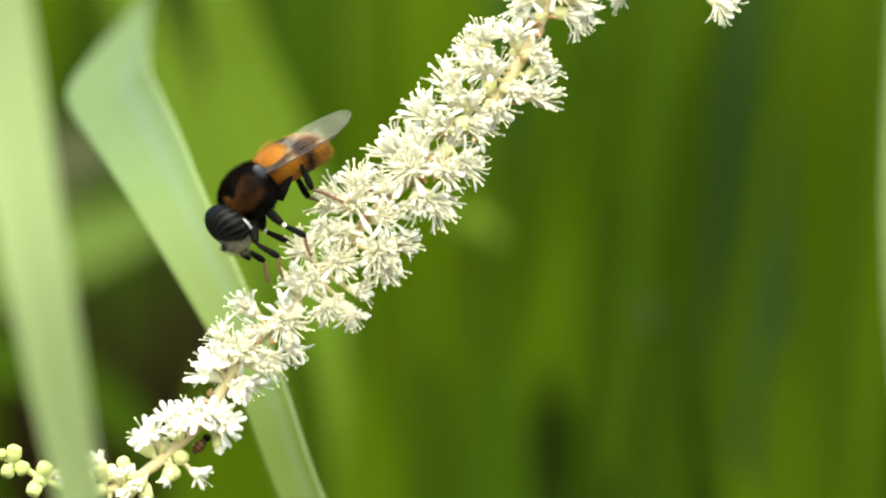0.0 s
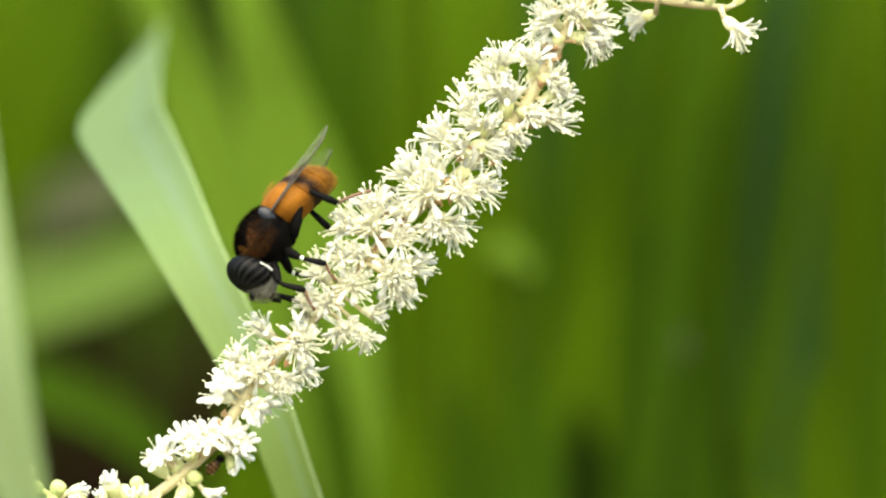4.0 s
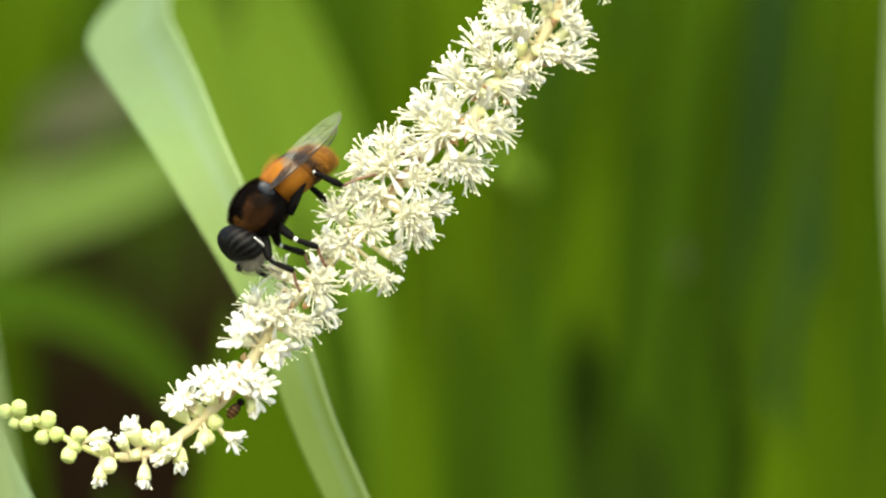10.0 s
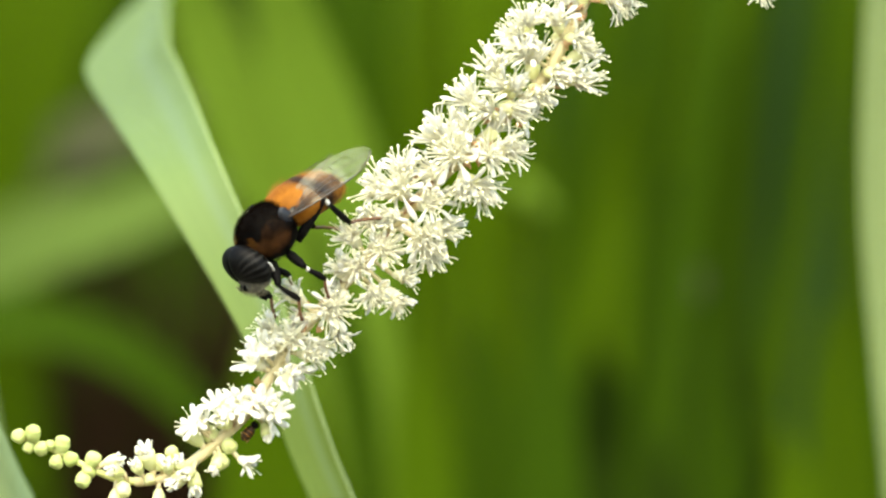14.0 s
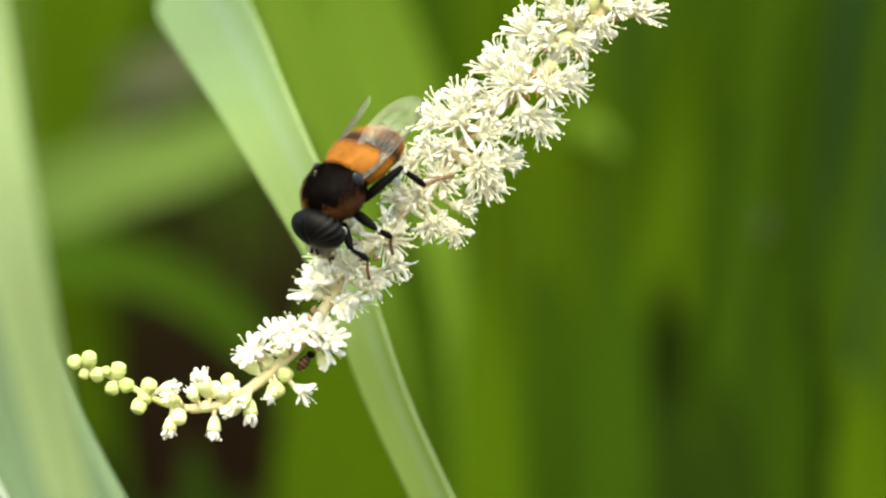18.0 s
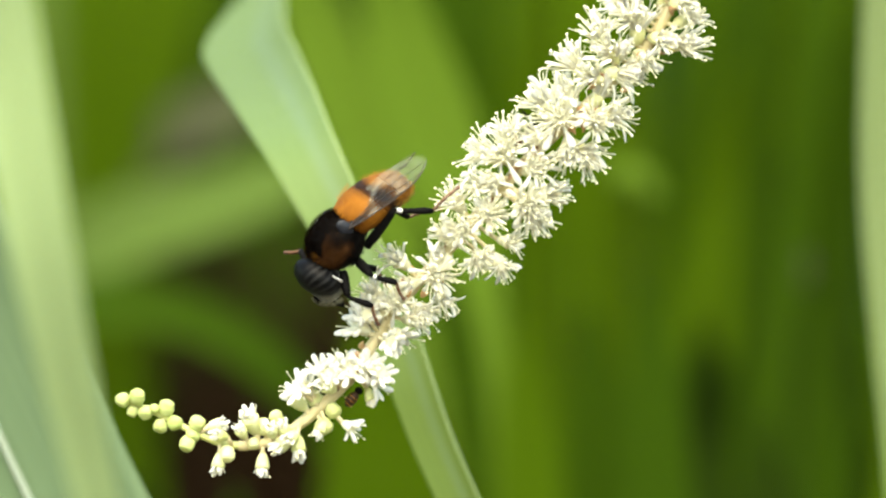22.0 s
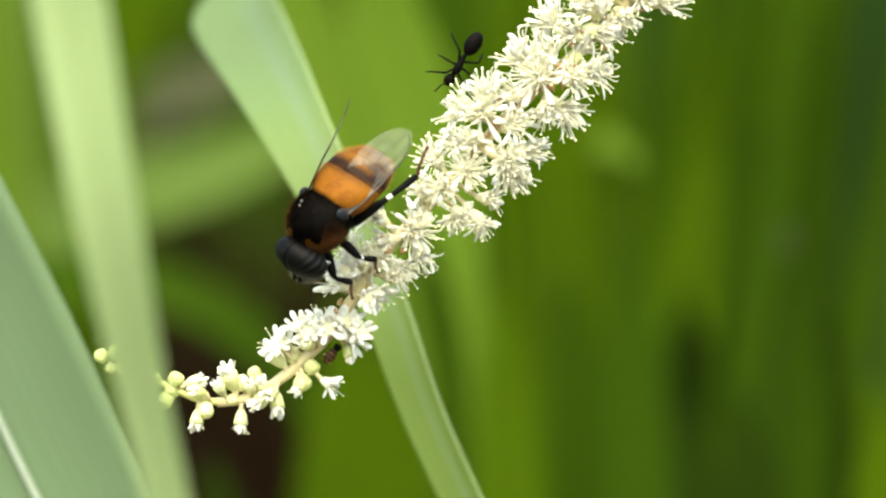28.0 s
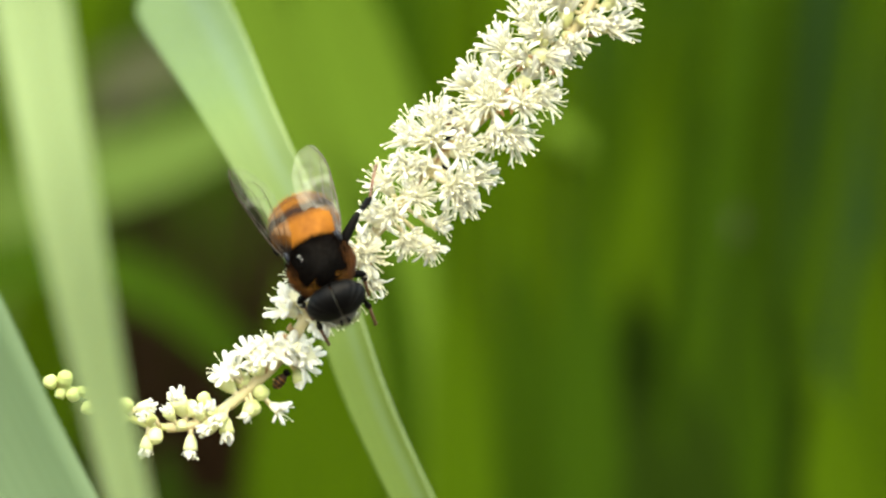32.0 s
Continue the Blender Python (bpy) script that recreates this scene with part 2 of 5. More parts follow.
def thing(name, label, category, m=None, group="", kind=""):
    ob = new(name)
    ob.empty_display_size = 0.005
    if m is not None:
        ob.matrix_basis = m
    return tagged(ob, label, category, group, kind)


def spline(points, steps):
    """Samples a smooth line through the points (Vectors of any length)."""
    p = [points[0] * 2 - points[1], *points, points[-1] * 2 - points[-2]]
    out = []
    for i in range(1, len(p) - 2):
        a, b, c, d = p[i - 1:i + 3]
        for k in range(steps):
            u = k / steps
            out.append(0.5 * ((b * 2) + (c - a) * u + (a * 2 - b * 5 + c * 4 - d) * u * u + (b * 3 - a - c * 3 + d) * u * u * u))
    out.append(points[-1].copy())
    return out


def tube(points, radii, sides=8, bm=None, wobble=0.0):
    """A closed round tube along the points."""
    bm = bm or bmesh.new()
    rings, side = [], None
    for i, p in enumerate(points):
        way = (points[min(i + 1, len(points) - 1)] - points[max(i - 1, 0)]).normalized()
        side = (way.orthogonal() if side is None else side - way * side.dot(way)).normalized()
        up = way.cross(side)
        rings.append([bm.verts.new(p + (side * math.cos(a) + up * math.sin(a)) * radii[i] * (1 + wobble * random.uniform(-1, 1)))
                      for a in (2 * math.pi * k / sides for k in range(sides))])
    for a, b in zip(rings, rings[1:]):
        for k in range(sides):
            bm.faces.new((a[k], a[(k + 1) % sides], b[(k + 1) % sides], b[k]))
    bm.faces.new(rings[0][::-1]), bm.faces.new(rings[-1])
    return bm


def blob(half, centre=(0, 0, 0), u=20, v=14, bm=None, bend=None):
    """An ellipsoid; bend changes each vertex."""
    bm = bm or bmesh.new()
    made = bmesh.ops.create_uvsphere(bm, u_segments=u, v_segments=v, radius=1)["verts"]
    for w in made:
        w.co = Vector((w.co.x * half[0], w.co.y * half[1], w.co.z * half[2]))
        if bend:
            w.co = bend(w.co)
        w.co += Vector(centre)
    return bm


def strap(points, widths, keel=0.12, thick=0.00025, across=8, twist=None, shift=None):
    """A strap-shaped leaf along the points: a shallow channel with a real thickness, its texture laid along it."""
    bm = bmesh.new()
    uv = bm.loops.layers.uv.new("UVMap")
    front, back, run = [], [], 0.0
    for i, p in enumerate(points):
        way = (points[min(i + 1, len(points) - 1)] - points[max(i - 1, 0)]).normalized()
        side = way.cross(Vector((0, -1, 0))).normalized()
        if twist:
            side = Matrix.Rotation(radians(twist[i]), 3, way) @ side
        nor = side.cross(way).normalized()
        if i:
            run += (p - points[i - 1]).length
        if shift:
            p = p + side * shift[i][0] + nor * shift[i][1]
        f, b = [], []
        for k in range(across + 1):
            s = k / across * 2 - 1
            q = p + side * (s * widths[i] / 2) + nor * (keel * widths[i] * (s * s - 0.35))
            f.append((bm.verts.new(q + nor * thick / 2), k / across, run))
            b.append((bm.verts.new(q - nor * thick / 2), k / across, run))
        front.append(f), back.append(b)

    def quad(*c):
        face = bm.faces.new([v for v, _, _ in c])
        for loop, (_, a, r) in zip(face.loops, c):
            loop[uv].uv = (a, r)

    for i in range(len(points) - 1):
        for k in range(across):
            quad(front[i][k], front[i][k + 1], front[i + 1][k + 1], front[i + 1][k])
            quad(back[i][k + 1], back[i][k], back[i + 1][k], back[i + 1][k + 1])
        quad(back[i][0], front[i][0], front[i + 1][0], back[i + 1][0])
        quad(front[i][across], back[i][across], back[i + 1][across], front[i + 1][across])
    for k in range(across):
        quad(front[0][k + 1], front[0][k], back[0][k], back[0][k + 1])
        quad(front[-1][k], front[-1][k + 1], back[-1][k + 1], back[-1][k])
    return bm


# ---- ground ----
bm = bmesh.new()
N = 60
grid = [[bm.verts.new((sx * (abs(sx) ** 3) * 400 + sx * 2, sy * (abs(sy) ** 3) * 400 + sy * 2, 0)) for sx in (i / N * 2 - 1 for i in range(N + 1))]
        for sy in (j / N * 2 - 1 for j in range(N + 1))]
for row in grid:
    for v in row:
        v.co.z = -0.004 + 0.012 * noise.noise(v.co * 3) if v.co.length < 6 else -0.004
for j in range(N):
    for i in range(N):
        bm.faces.new((grid[j][i], grid[j][i + 1], grid[j + 1][i + 1], grid[j + 1][i]))
ground = tagged(new("ground", mesh_of(bm, "ground", SOIL)), "dark brown bare garden soil", "ground", kind="structure")


# ---- strap leaves ----
def grown(visible, foot):
    """The places of a leaf from its foot in the soil up through those that are given."""
    low, nxt = visible[0], visible[1]
    way = (low - nxt).normalized()
    foot = Vector((foot[0], foot[1], -0.01))
    out = []
    for d in (0.30, 0.15, 0.07, 0.03, 0.012):
        p, u = low + way * d, (d / 0.45) ** 1.5
        out.append(Vector((p.x + (foot.x - p.x) * u, p.y + (foot.y - p.y) * u, low.z * (1 - d * 0.95) + (p.z - low.z * (1 - d * 0.95)) * (1 - u))))
    return [foot, Vector((foot.x * 0.8 + out[0].x * 0.2, foot.y, 0.16)), *out, *visible]


def leaf(name, label, visible, foot, width, material, tip=0.25, group="", keel=0.12, steps=10, twist=0.0, neck=0.55):
    """A strap leaf that rises from the soil at foot through the visible places; returns the thing at its foot."""
    pts = spline(grown(visible, foot), steps)
    n = len(pts)
    w = []
    for i in range(n):
        u = i / (n - 1)
        # a thin lower part lets darker leaves show, in place of shade low down
        taper = 0.55 + 0.45 * min(1, u / 0.35) if neck == 0.55 else neck + (1 - neck) * min(1, max(0, (u - 0.76) / 0.13))
        if u > 1 - tip:
            taper *= max(0.04, 1 - ((u - 1 + tip) / tip) ** 2)
        w.append(width * taper)
    base = Vector((foot[0], foot[1], 0))
    tw = [twist * i / n for i in range(n)]
    ob = thing(name, label, "leaf", Matrix.Translation(base), group)
    part("blade", strap([p - base for p in pts], w, keel, twist=tw), material, ob)
    part("midrib", strap([p - base for p in pts], [0.07 * v for v in w], -0.3, 0.0004, 2, twist=tw, shift=[(0, 0.0002 - 0.35 * keel * v) for v in w]), material, ob)
    return ob


def back_leaf(x_top, x_low, width, y, material, label, neck=0.55):
    low, high = at(x_low, 1150, y), at(x_top, -150, y)
    mid = (low + high) / 2
    tip = high + (high - mid) * 1.3 + Vector((0, 0.02, -0.01))
    foot = (low.x + (low.x - high.x) * 2.5, y + 0.05)
    return leaf("strap_leaf", label, [low, mid, high, tip], foot, width / PER_M * (y - EYE.y), material, group="strap leaves behind the flower spike",
                steps=6, twist=random.uniform(-25, 25), neck=neck)


def wide_leaf(name, label, rows, foot, material, keel=0.12, steps=12, twist=0.0, rib=True):
    """A leaf by rows of (px, py, y, width in steps of the plan, share that is missing along its edge) from below to its tip, grown from the soil at foot."""
    pts = [(*at(*r[:3]), r[3] / PER_M * (r[2] - EYE.y), r[4] if len(r) > 4 else 0.0) for r in rows]
    low = grown([Vector(p[:3]) for p in pts], foot)[:7]
    rail = [Vector((*q, pts[0][3] * f, 0.0)) for q, f in zip(low, (0.8, 0.9, 1.1, 1.1, 1.05, 1.0, 1.0))] + [Vector(p) for p in pts]
    rail = spline(rail, steps)
    base = Vector((foot[0], foot[1], 0))
    ob = thing(name, label, "leaf", Matrix.Translation(base))
    line = [Vector(p[:3]) - base for p in rail]
    part("blade", strap(line, [max(p[3] * (1 - max(0, p[4])), 0.0004) for p in rail], keel, twist=[twist] * len(rail), across=12, shift=[(p[3] * max(0, p[4]) / 2, 0) for p in rail]), material, ob)
    if rib:
        part("midrib", strap(line, [max(0.0003, 0.05 * p[3]) for p in rail], -0.3, 0.0003, 2, twist=[twist] * len(rail), shift=[(0, 0.0002 - 0.35 * keel * p[3]) for p in rail]), material, ob)
    return ob, line, rail


front_foot, broad_foot, mid_foot, right_foot = (0.06, -0.085), (0.07, 0.05), (0.10, 0.06), (0.05, -0.04)
front_leaf, _, _ = wide_leaf("strap_leaf", "pale green strap leaf bending out of the tuft",
                             [(282, 1250, -0.097, 72), (180, 850, -0.101, 86), (100, 450, -0.105, 118), (22, 0, -0.105, 138), (-50, -420, -0.107, 116), (-90, -700, -0.115, 70), (-120, -980, -0.125, 6)],
                             front_foot, LEAF_PALE, 0.10, twist=-10)
broad_leaf, line, rail = wide_leaf("strap_leaf", "broad grey-green strap leaf with a white midrib",
                                   [(60, 1250, 0.036, 390), (-92, 980, 0.036, 395), (-222, 710, 0.035, 400), (-352, 450, 0.034, 395), (-490, 170, 0.034, 380), (-760, -350, 0.03, 300), (-1300, -1200, 0.02, 10)],
                                   broad_foot, LEAF_BROAD, 0.06, twist=-8, rib=False)
rib = [p + Vector((0.0, -0.0004 + 0.02 * w[3], 0)) for p, w in zip(line, rail)]
part("midrib", strap(rib, [max(0.0004, 0.03 * w[3]) for w in rail], -0.3, 0.0003, 4), MIDRIB, broad_leaf, "white raised midrib of the leaf")
mid_leaf, line, rail = wide_leaf("strap_leaf", "light green strap leaf with a slanting blunt tip",
                                 [(805, 1300, 0.030, 66), (715, 1112, 0.029, 68), (587, 840, 0.028, 74), (497, 600, 0.028, 86), (368, 345, 0.032, 118), (312, 235, 0.042, 140), (277, 170, 0.056, 152), (250, 118, 0.074, 158, 0.0), (242, 66, 0.098, 160, 0.32), (242, 10, 0.130, 158, 0.68), (248, -46, 0.165, 154, 0.97)],
                                 mid_foot, LEAF_PALE_TIPPED, 0.10, twist=6, rib=False)
part("margin", strap(line, [max(0.0002, 0.022 * w[3]) for w in rail], 0, 0.0003, 2, twist=[6] * len(line), shift=[(0.492 * w[3], 0.063 * w[3]) for w in rail]), LEAF_PALE, mid_leaf, "pale thin margin of the blade")
right_leaf, _, _ = wide_leaf("strap_leaf", "pale green narrow strap leaf standing upright",
                             [(1520, 1300, -0.09, 40), (1497, 900, -0.09, 46), (1465, 400, -0.09, 80), (1476, 0, -0.09, 92), (1490, -300, -0.09, 88), (1540, -900, -0.05, 60), (1640, -1700, -0.045, 6)],
                             right_foot, LEAF_SILVER, 0.12, twist=20)

# leaves of the tuft behind, out of focus; their greens carry sun and shade
random.seed(3)
# drawn thin below, so that these bright leaves seem to sink into shade
for rows, foot, material in (([(720, 1300, 0.25, 40), (712, 850, 0.25, 36), (690, 620, 0.25, 56), (645, 420, 0.25, 120), (590, 260, 0.25, 156), (530, 90, 0.25, 130), (465, -150, 0.25, 66), (410, -360, 0.26, 6)], (0.10, 0.26), LEAF_BRIGHT),
                             ([(640, 1300, 0.30, 30), (610, 850, 0.30, 36), (565, 620, 0.30, 56), (505, 400, 0.30, 110), (440, 230, 0.30, 135), (370, 60, 0.30, 120), (300, -140, 0.30, 60), (260, -300, 0.31, 6)], (0.08, 0.31), LEAF_BRIGHT),
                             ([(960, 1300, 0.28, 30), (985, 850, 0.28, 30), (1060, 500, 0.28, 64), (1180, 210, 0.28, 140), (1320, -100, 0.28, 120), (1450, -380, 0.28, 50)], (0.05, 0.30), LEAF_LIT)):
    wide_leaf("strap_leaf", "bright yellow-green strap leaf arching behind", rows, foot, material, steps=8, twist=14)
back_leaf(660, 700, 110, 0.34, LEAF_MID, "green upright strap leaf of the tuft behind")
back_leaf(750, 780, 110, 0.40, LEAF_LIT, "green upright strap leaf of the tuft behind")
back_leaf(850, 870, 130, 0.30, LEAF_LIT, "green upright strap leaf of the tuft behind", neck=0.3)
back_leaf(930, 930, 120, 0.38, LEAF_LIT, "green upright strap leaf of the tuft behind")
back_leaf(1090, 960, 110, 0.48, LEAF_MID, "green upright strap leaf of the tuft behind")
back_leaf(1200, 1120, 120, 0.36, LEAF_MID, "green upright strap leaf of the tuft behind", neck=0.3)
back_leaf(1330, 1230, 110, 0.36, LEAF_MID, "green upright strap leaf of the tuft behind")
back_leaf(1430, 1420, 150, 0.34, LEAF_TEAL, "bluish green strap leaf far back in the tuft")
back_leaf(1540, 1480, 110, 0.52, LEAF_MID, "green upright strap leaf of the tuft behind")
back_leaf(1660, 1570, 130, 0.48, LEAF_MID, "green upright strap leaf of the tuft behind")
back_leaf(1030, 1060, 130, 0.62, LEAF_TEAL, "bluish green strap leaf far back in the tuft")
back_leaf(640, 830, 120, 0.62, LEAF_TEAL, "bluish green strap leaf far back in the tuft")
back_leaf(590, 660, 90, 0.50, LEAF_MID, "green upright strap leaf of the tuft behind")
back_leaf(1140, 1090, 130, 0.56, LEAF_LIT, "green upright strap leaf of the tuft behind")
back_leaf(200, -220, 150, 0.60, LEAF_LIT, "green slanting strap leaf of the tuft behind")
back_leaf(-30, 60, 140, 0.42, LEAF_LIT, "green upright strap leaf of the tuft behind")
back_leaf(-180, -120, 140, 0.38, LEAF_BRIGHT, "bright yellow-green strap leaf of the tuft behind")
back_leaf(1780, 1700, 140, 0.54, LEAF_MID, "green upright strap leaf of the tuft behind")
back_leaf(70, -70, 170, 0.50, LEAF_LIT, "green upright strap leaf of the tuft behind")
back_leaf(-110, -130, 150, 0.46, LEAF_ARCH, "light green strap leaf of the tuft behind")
# narrow leaves whose greens hold lit streaks and dark gaps
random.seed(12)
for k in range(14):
    x, material = 960 + 48 * k + random.uniform(-18, 18), (LEAF_MID, LEAF_LIT, LEAF_SHADED, LEAF_MID, LEAF_MID, LEAF_MID, LEAF_MID, LEAF_MID, LEAF_LIT, LEAF_MID, LEAF_LIT, LEAF_LIT, LEAF_MID, LEAF_LIT)[k]
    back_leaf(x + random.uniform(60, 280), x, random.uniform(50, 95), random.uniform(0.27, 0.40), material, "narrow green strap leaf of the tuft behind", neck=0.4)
wide_leaf("strap_leaf", "light green strap leaf arching sideways",
          [(-900, 1500, 0.40, 150), (-420, 800, 0.40, 150), (-60, 500, 0.40, 150), (220, 395, 0.40, 130), (360, 345, 0.40, 80), (440, 320, 0.40, 10)], (-0.12, 0.40), LEAF_ARCH, twist=-25)
wide_leaf("strap_leaf", "green strap leaf arching low in the shade",
          [(-700, 1400, 0.34, 120), (-350, 780, 0.34, 110), (-60, 590, 0.34, 100), (160, 600, 0.34, 90), (330, 710, 0.34, 70), (430, 870, 0.34, 20)], (-0.10, 0.36), LEAF_MID, twist=-20)
wide_leaf("strap_leaf", "withered greyish strap leaf bent among the green ones",
          [(-500, 1300, 0.5, 60), (-260, 700, 0.5, 70), (60, 330, 0.5, 90), (190, 250, 0.5, 110), (300, 205, 0.5, 70), (380, 190, 0.5, 12)], (-0.12, 0.52), LEAF_GREY, twist=-30)

# short leaves added low down, their greens standing in for the shade there
for px, top, y, width, material in ((760, 600, 0.36, 120, LEAF_LIT), (880, 560, 0.40, 130, LEAF_MID), (985, 520, 0.36, 120, LEAF_MID), (1090, 600, 0.42, 140, LEAF_SHADED), (1190, 760, 0.36, 120, LEAF_SHADED), (1330, 640, 0.42, 130, LEAF_SHADED), (1500, 540, 0.42, 140, LEAF_LIT), (1255, 480, 0.40, 130, LEAF_MID), (1425, 760, 0.38, 130, LEAF_LIT), (1100, 800, 0.36, 150, LEAF_SHADED), (690, 720, 0.40, 120, LEAF_MID), (90, 880, 0.38, 170, LEAF_SHADED), (260, 900, 0.36, 170, LEAF_SHADED), (480, 600, 0.40, 150, LEAF_LIT), (560, 640, 0.38, 130, LEAF_LIT), (430, 800, 0.42, 120, LEAF_LIT)):
    wide_leaf("strap_leaf", "short strap leaf added low down, its green set for the shade", [(px + 30, 1350, y - 0.11, width), (px + 10, 1050, y - 0.11, width), (px - 4, top + 180, y - 0.11, width * 0.8), (px - 22, top, y - 0.11, 8)], ((px - 700) / 14000, y - 0.08), material, steps=6)

# the thicket behind them: masses of blades that nobody could count
random.seed(5)


def thicket(material, label, count, span, depth, height, width, bend):
    bm = bmesh.new()
    for k in range(count):
        x, y = span[0] + (span[1] - span[0]) * (k * 0.618034 % 1), random.uniform(*depth)
        y += 0.5 * abs(x) * random.random()
        h, lean, w = random.uniform(*height), random.uniform(-bend, bend), random.uniform(*width)
        rows = [Vector((x + lean * u * u, y + 0.1 * u * u, h * (u - 0.15 * u * u) - 0.01)) for u in (0, 0.25, 0.5, 0.75, 0.9, 1)]
        side = Vector((random.uniform(0.6, 1), random.uniform(-0.5, 0.5), 0)).normalized()
        prev = None
        for p, f in zip(rows, (0.6, 0.9, 1, 0.9, 0.6, 0.05)):
            ring = [bm.verts.new(p + side * s * w * f + Vector((0, 0.004 * abs(s), 0))) for s in (-1, 0, 1)]
            if prev:
                for c in (0, 1):
                    bm.faces.new((prev[c], prev[c + 1], ring[c + 1], ring[c]))
            prev = ring
    return tagged(new("thicket", mesh_of(bm, "thicket", material)), label, "thicket", kind="stuff")


# backing mass: the shade deep in the tuft is put into its dark green
thicket(LEAF_SHADED, "dense thicket of strap leaves in shaded dark green", 2200, (-1.6, 1.8), (0.8, 1.6), (1.15, 1.7), (0.010, 0.020), 0.2)
thicket(LEAF_MID, "green strap leaves deep in the thicket", 330, (-0.7, 0.9), (0.7, 0.9), (0.9, 1.3), (0.0017, 0.0034), 0.15)
# added brown blades stand in for a deep gap, its shade in their colour
thicket(LEAF_GAP, "brown dead blades added to fill a dark shaded gap", 330, (-0.066, -0.028), (0.42, 0.56), (0.925, 0.968), (0.0009, 0.0022), 0.04)


def seed_head(px, py, y, size, material, label):
    """A pale old flower head on a thin stalk."""
    p = at(px, py, y)
    ob = thing("seed_head", label, "seed head", Matrix.Translation((p.x, p.y, 0)))
    part("stem", tube(spline([Vector((0.01, 0, -0.005)), Vector((0.004, 0, p.z * 0.5)), Vector((0, 0, p.z))], 6), [0.0005] * 13, 6), LEAF_SHADED, ob)
    random.seed(int(px))
    for k in range(9):
        d = Vector((random.uniform(-1, 1), random.uniform(-1, 1), random.uniform(-1, 1.2))) * size * 0.6
        part("floret", blob((size * 0.45, size * 0.45, size * 0.5), d + Vector((0, 0, p.z)), 8, 6), material, ob)


seed_head(1232, 510, 0.29, 0.0024, LEAF_GREY, "pale faded flower head between the leaves")
seed_head(950, 352, 0.29, 0.0030, LEAF_BRIGHT, "yellowish faded flower head between the leaves")

# ---- flower spike ----
PIVOT = at(720, 440)
raceme = thing("flower_spike", "creamy white flower spike with green buds at its tip", "flower", Matrix.Translation(PIVOT))
AXIS = spline([Vector(p) for p in ((38, 748), (100, 772), (160, 803), (220, 826), (285, 824), (340, 797), (395, 752), (440, 708), (475, 655), (510, 600), (562, 536), (622, 470),
                                   (690, 392), (762, 314), (838, 244), (902, 186), (952, 138), (992, 78), (1032, 0), (1062, -62), (1100, -110))], 6)
SIDE = spline([Vector(p) for p in ((1066, -76), (1120, -104), (1190, -100), (1262, -90), (1336, -84))], 6)


def stem_place(p, y=0.0):
    return at(p[0], p[1], y) - PIVOT


n = len(AXIS)
up_line = [stem_place(p) for p in AXIS]
over = [Vector((0.030, 0.004, 0.06)), Vector((0.060, 0.006, 0.115)), Vector((0.11, 0.01, 0.13)), Vector((0.16, 0.01, 0.04)), Vector((0.19, 0.01, -0.25)), Vector((0.20, 0.01, -0.55)), Vector((0.20, 0.01, -0.81))]
rest = spline([up_line[-1], *over], 8)[1:]
stalk_line = up_line + rest
radii = [(0.28 + 0.20 * min(1, i / n * 3.0)) * MM for i in range(n)] + [(0.75 + 1.2 * i / len(rest)) * MM for i in range(len(rest))]
part("stalk", tube(stalk_line[20:], radii[20:], 10, wobble=0.06), STALK, raceme, "pale tan jointed flower stalk")
part("stalk_tip", tube(stalk_line[:22], [0.8 * r for r in radii[:22]], 9, wobble=0.08), TIP_STALK, raceme, "thin yellow-green end of the stalk")
part("side_branch", tube([stem_place(p, 0.001) for p in SIDE], [0.5 * MM - 0.25 * MM * i / len(SIDE) for i in range(len(SIDE))], 8, wobble=0.05), STALK, raceme)


def spoon_mesh(length, width, curl, seed):
    """A narrow white tepal: a slim claw that widens into a rounded spoon."""
    random.seed(seed)
    bm, rows = bmesh.new(), []
    side_bow = random.uniform(-0.12, 0.12)
    for u, f in ((0, 0.34), (0.18, 0.30), (0.38, 0.38), (0.56, 0.66), (0.72, 0.96), (0.86, 1.0), (0.95, 0.74), (1.0, 0.30)):
        z, r = length * u * math.cos(curl * u), length * u * math.sin(curl * u)
        y0 = side_bow * length * u * u
        rows.append([bm.verts.new((r - 0.16 * width * f * (1 - s * s), y0 + s * width * f / 2, z)) for s in (-1, 0, 1)]
                    + [bm.verts.new((r - 0.16 * width * f * (1 - s * s) - 0.11 * MM, y0 + s * width * f * 0.42, z)) for s in (1, 0, -1)])
    for a, b in zip(rows, rows[1:]):
        for k in range(6):
            bm.faces.new((a[k], a[(k + 1) % 6], b[(k + 1) % 6], b[k]))
    bm.faces.new(rows[-1])
    return mesh_of(bm, "petal", PETAL)


def finger_mesh(length, width, bow, seed):
    """A short, fat, blunt tepal of a flower that has just opened."""
    bm, rows = bmesh.new(), []
    for u, f in ((0, 0.62), (0.25, 0.78), (0.5, 0.95), (0.75, 1.0), (0.9, 0.84), (1.0, 0.40)):
        off = bow * length * u * u
        rows.append([bm.verts.new((off + 0.30 * width * f * math.sin(a), 0.5 * width * f * math.cos(a) + 0.05 * width * math.sin(5 * u + seed), length * u)) for a in (2 * math.pi * k / 7 for k in range(7))])
    for a, b in zip(rows, rows[1:]):
        for k in range(7):
            bm.faces.new((a[k], a[(k + 1) % 7], b[(k + 1) % 7], b[k]))
    bm.faces.new(rows[-1])
    return mesh_of(bm, "petal", PETAL)


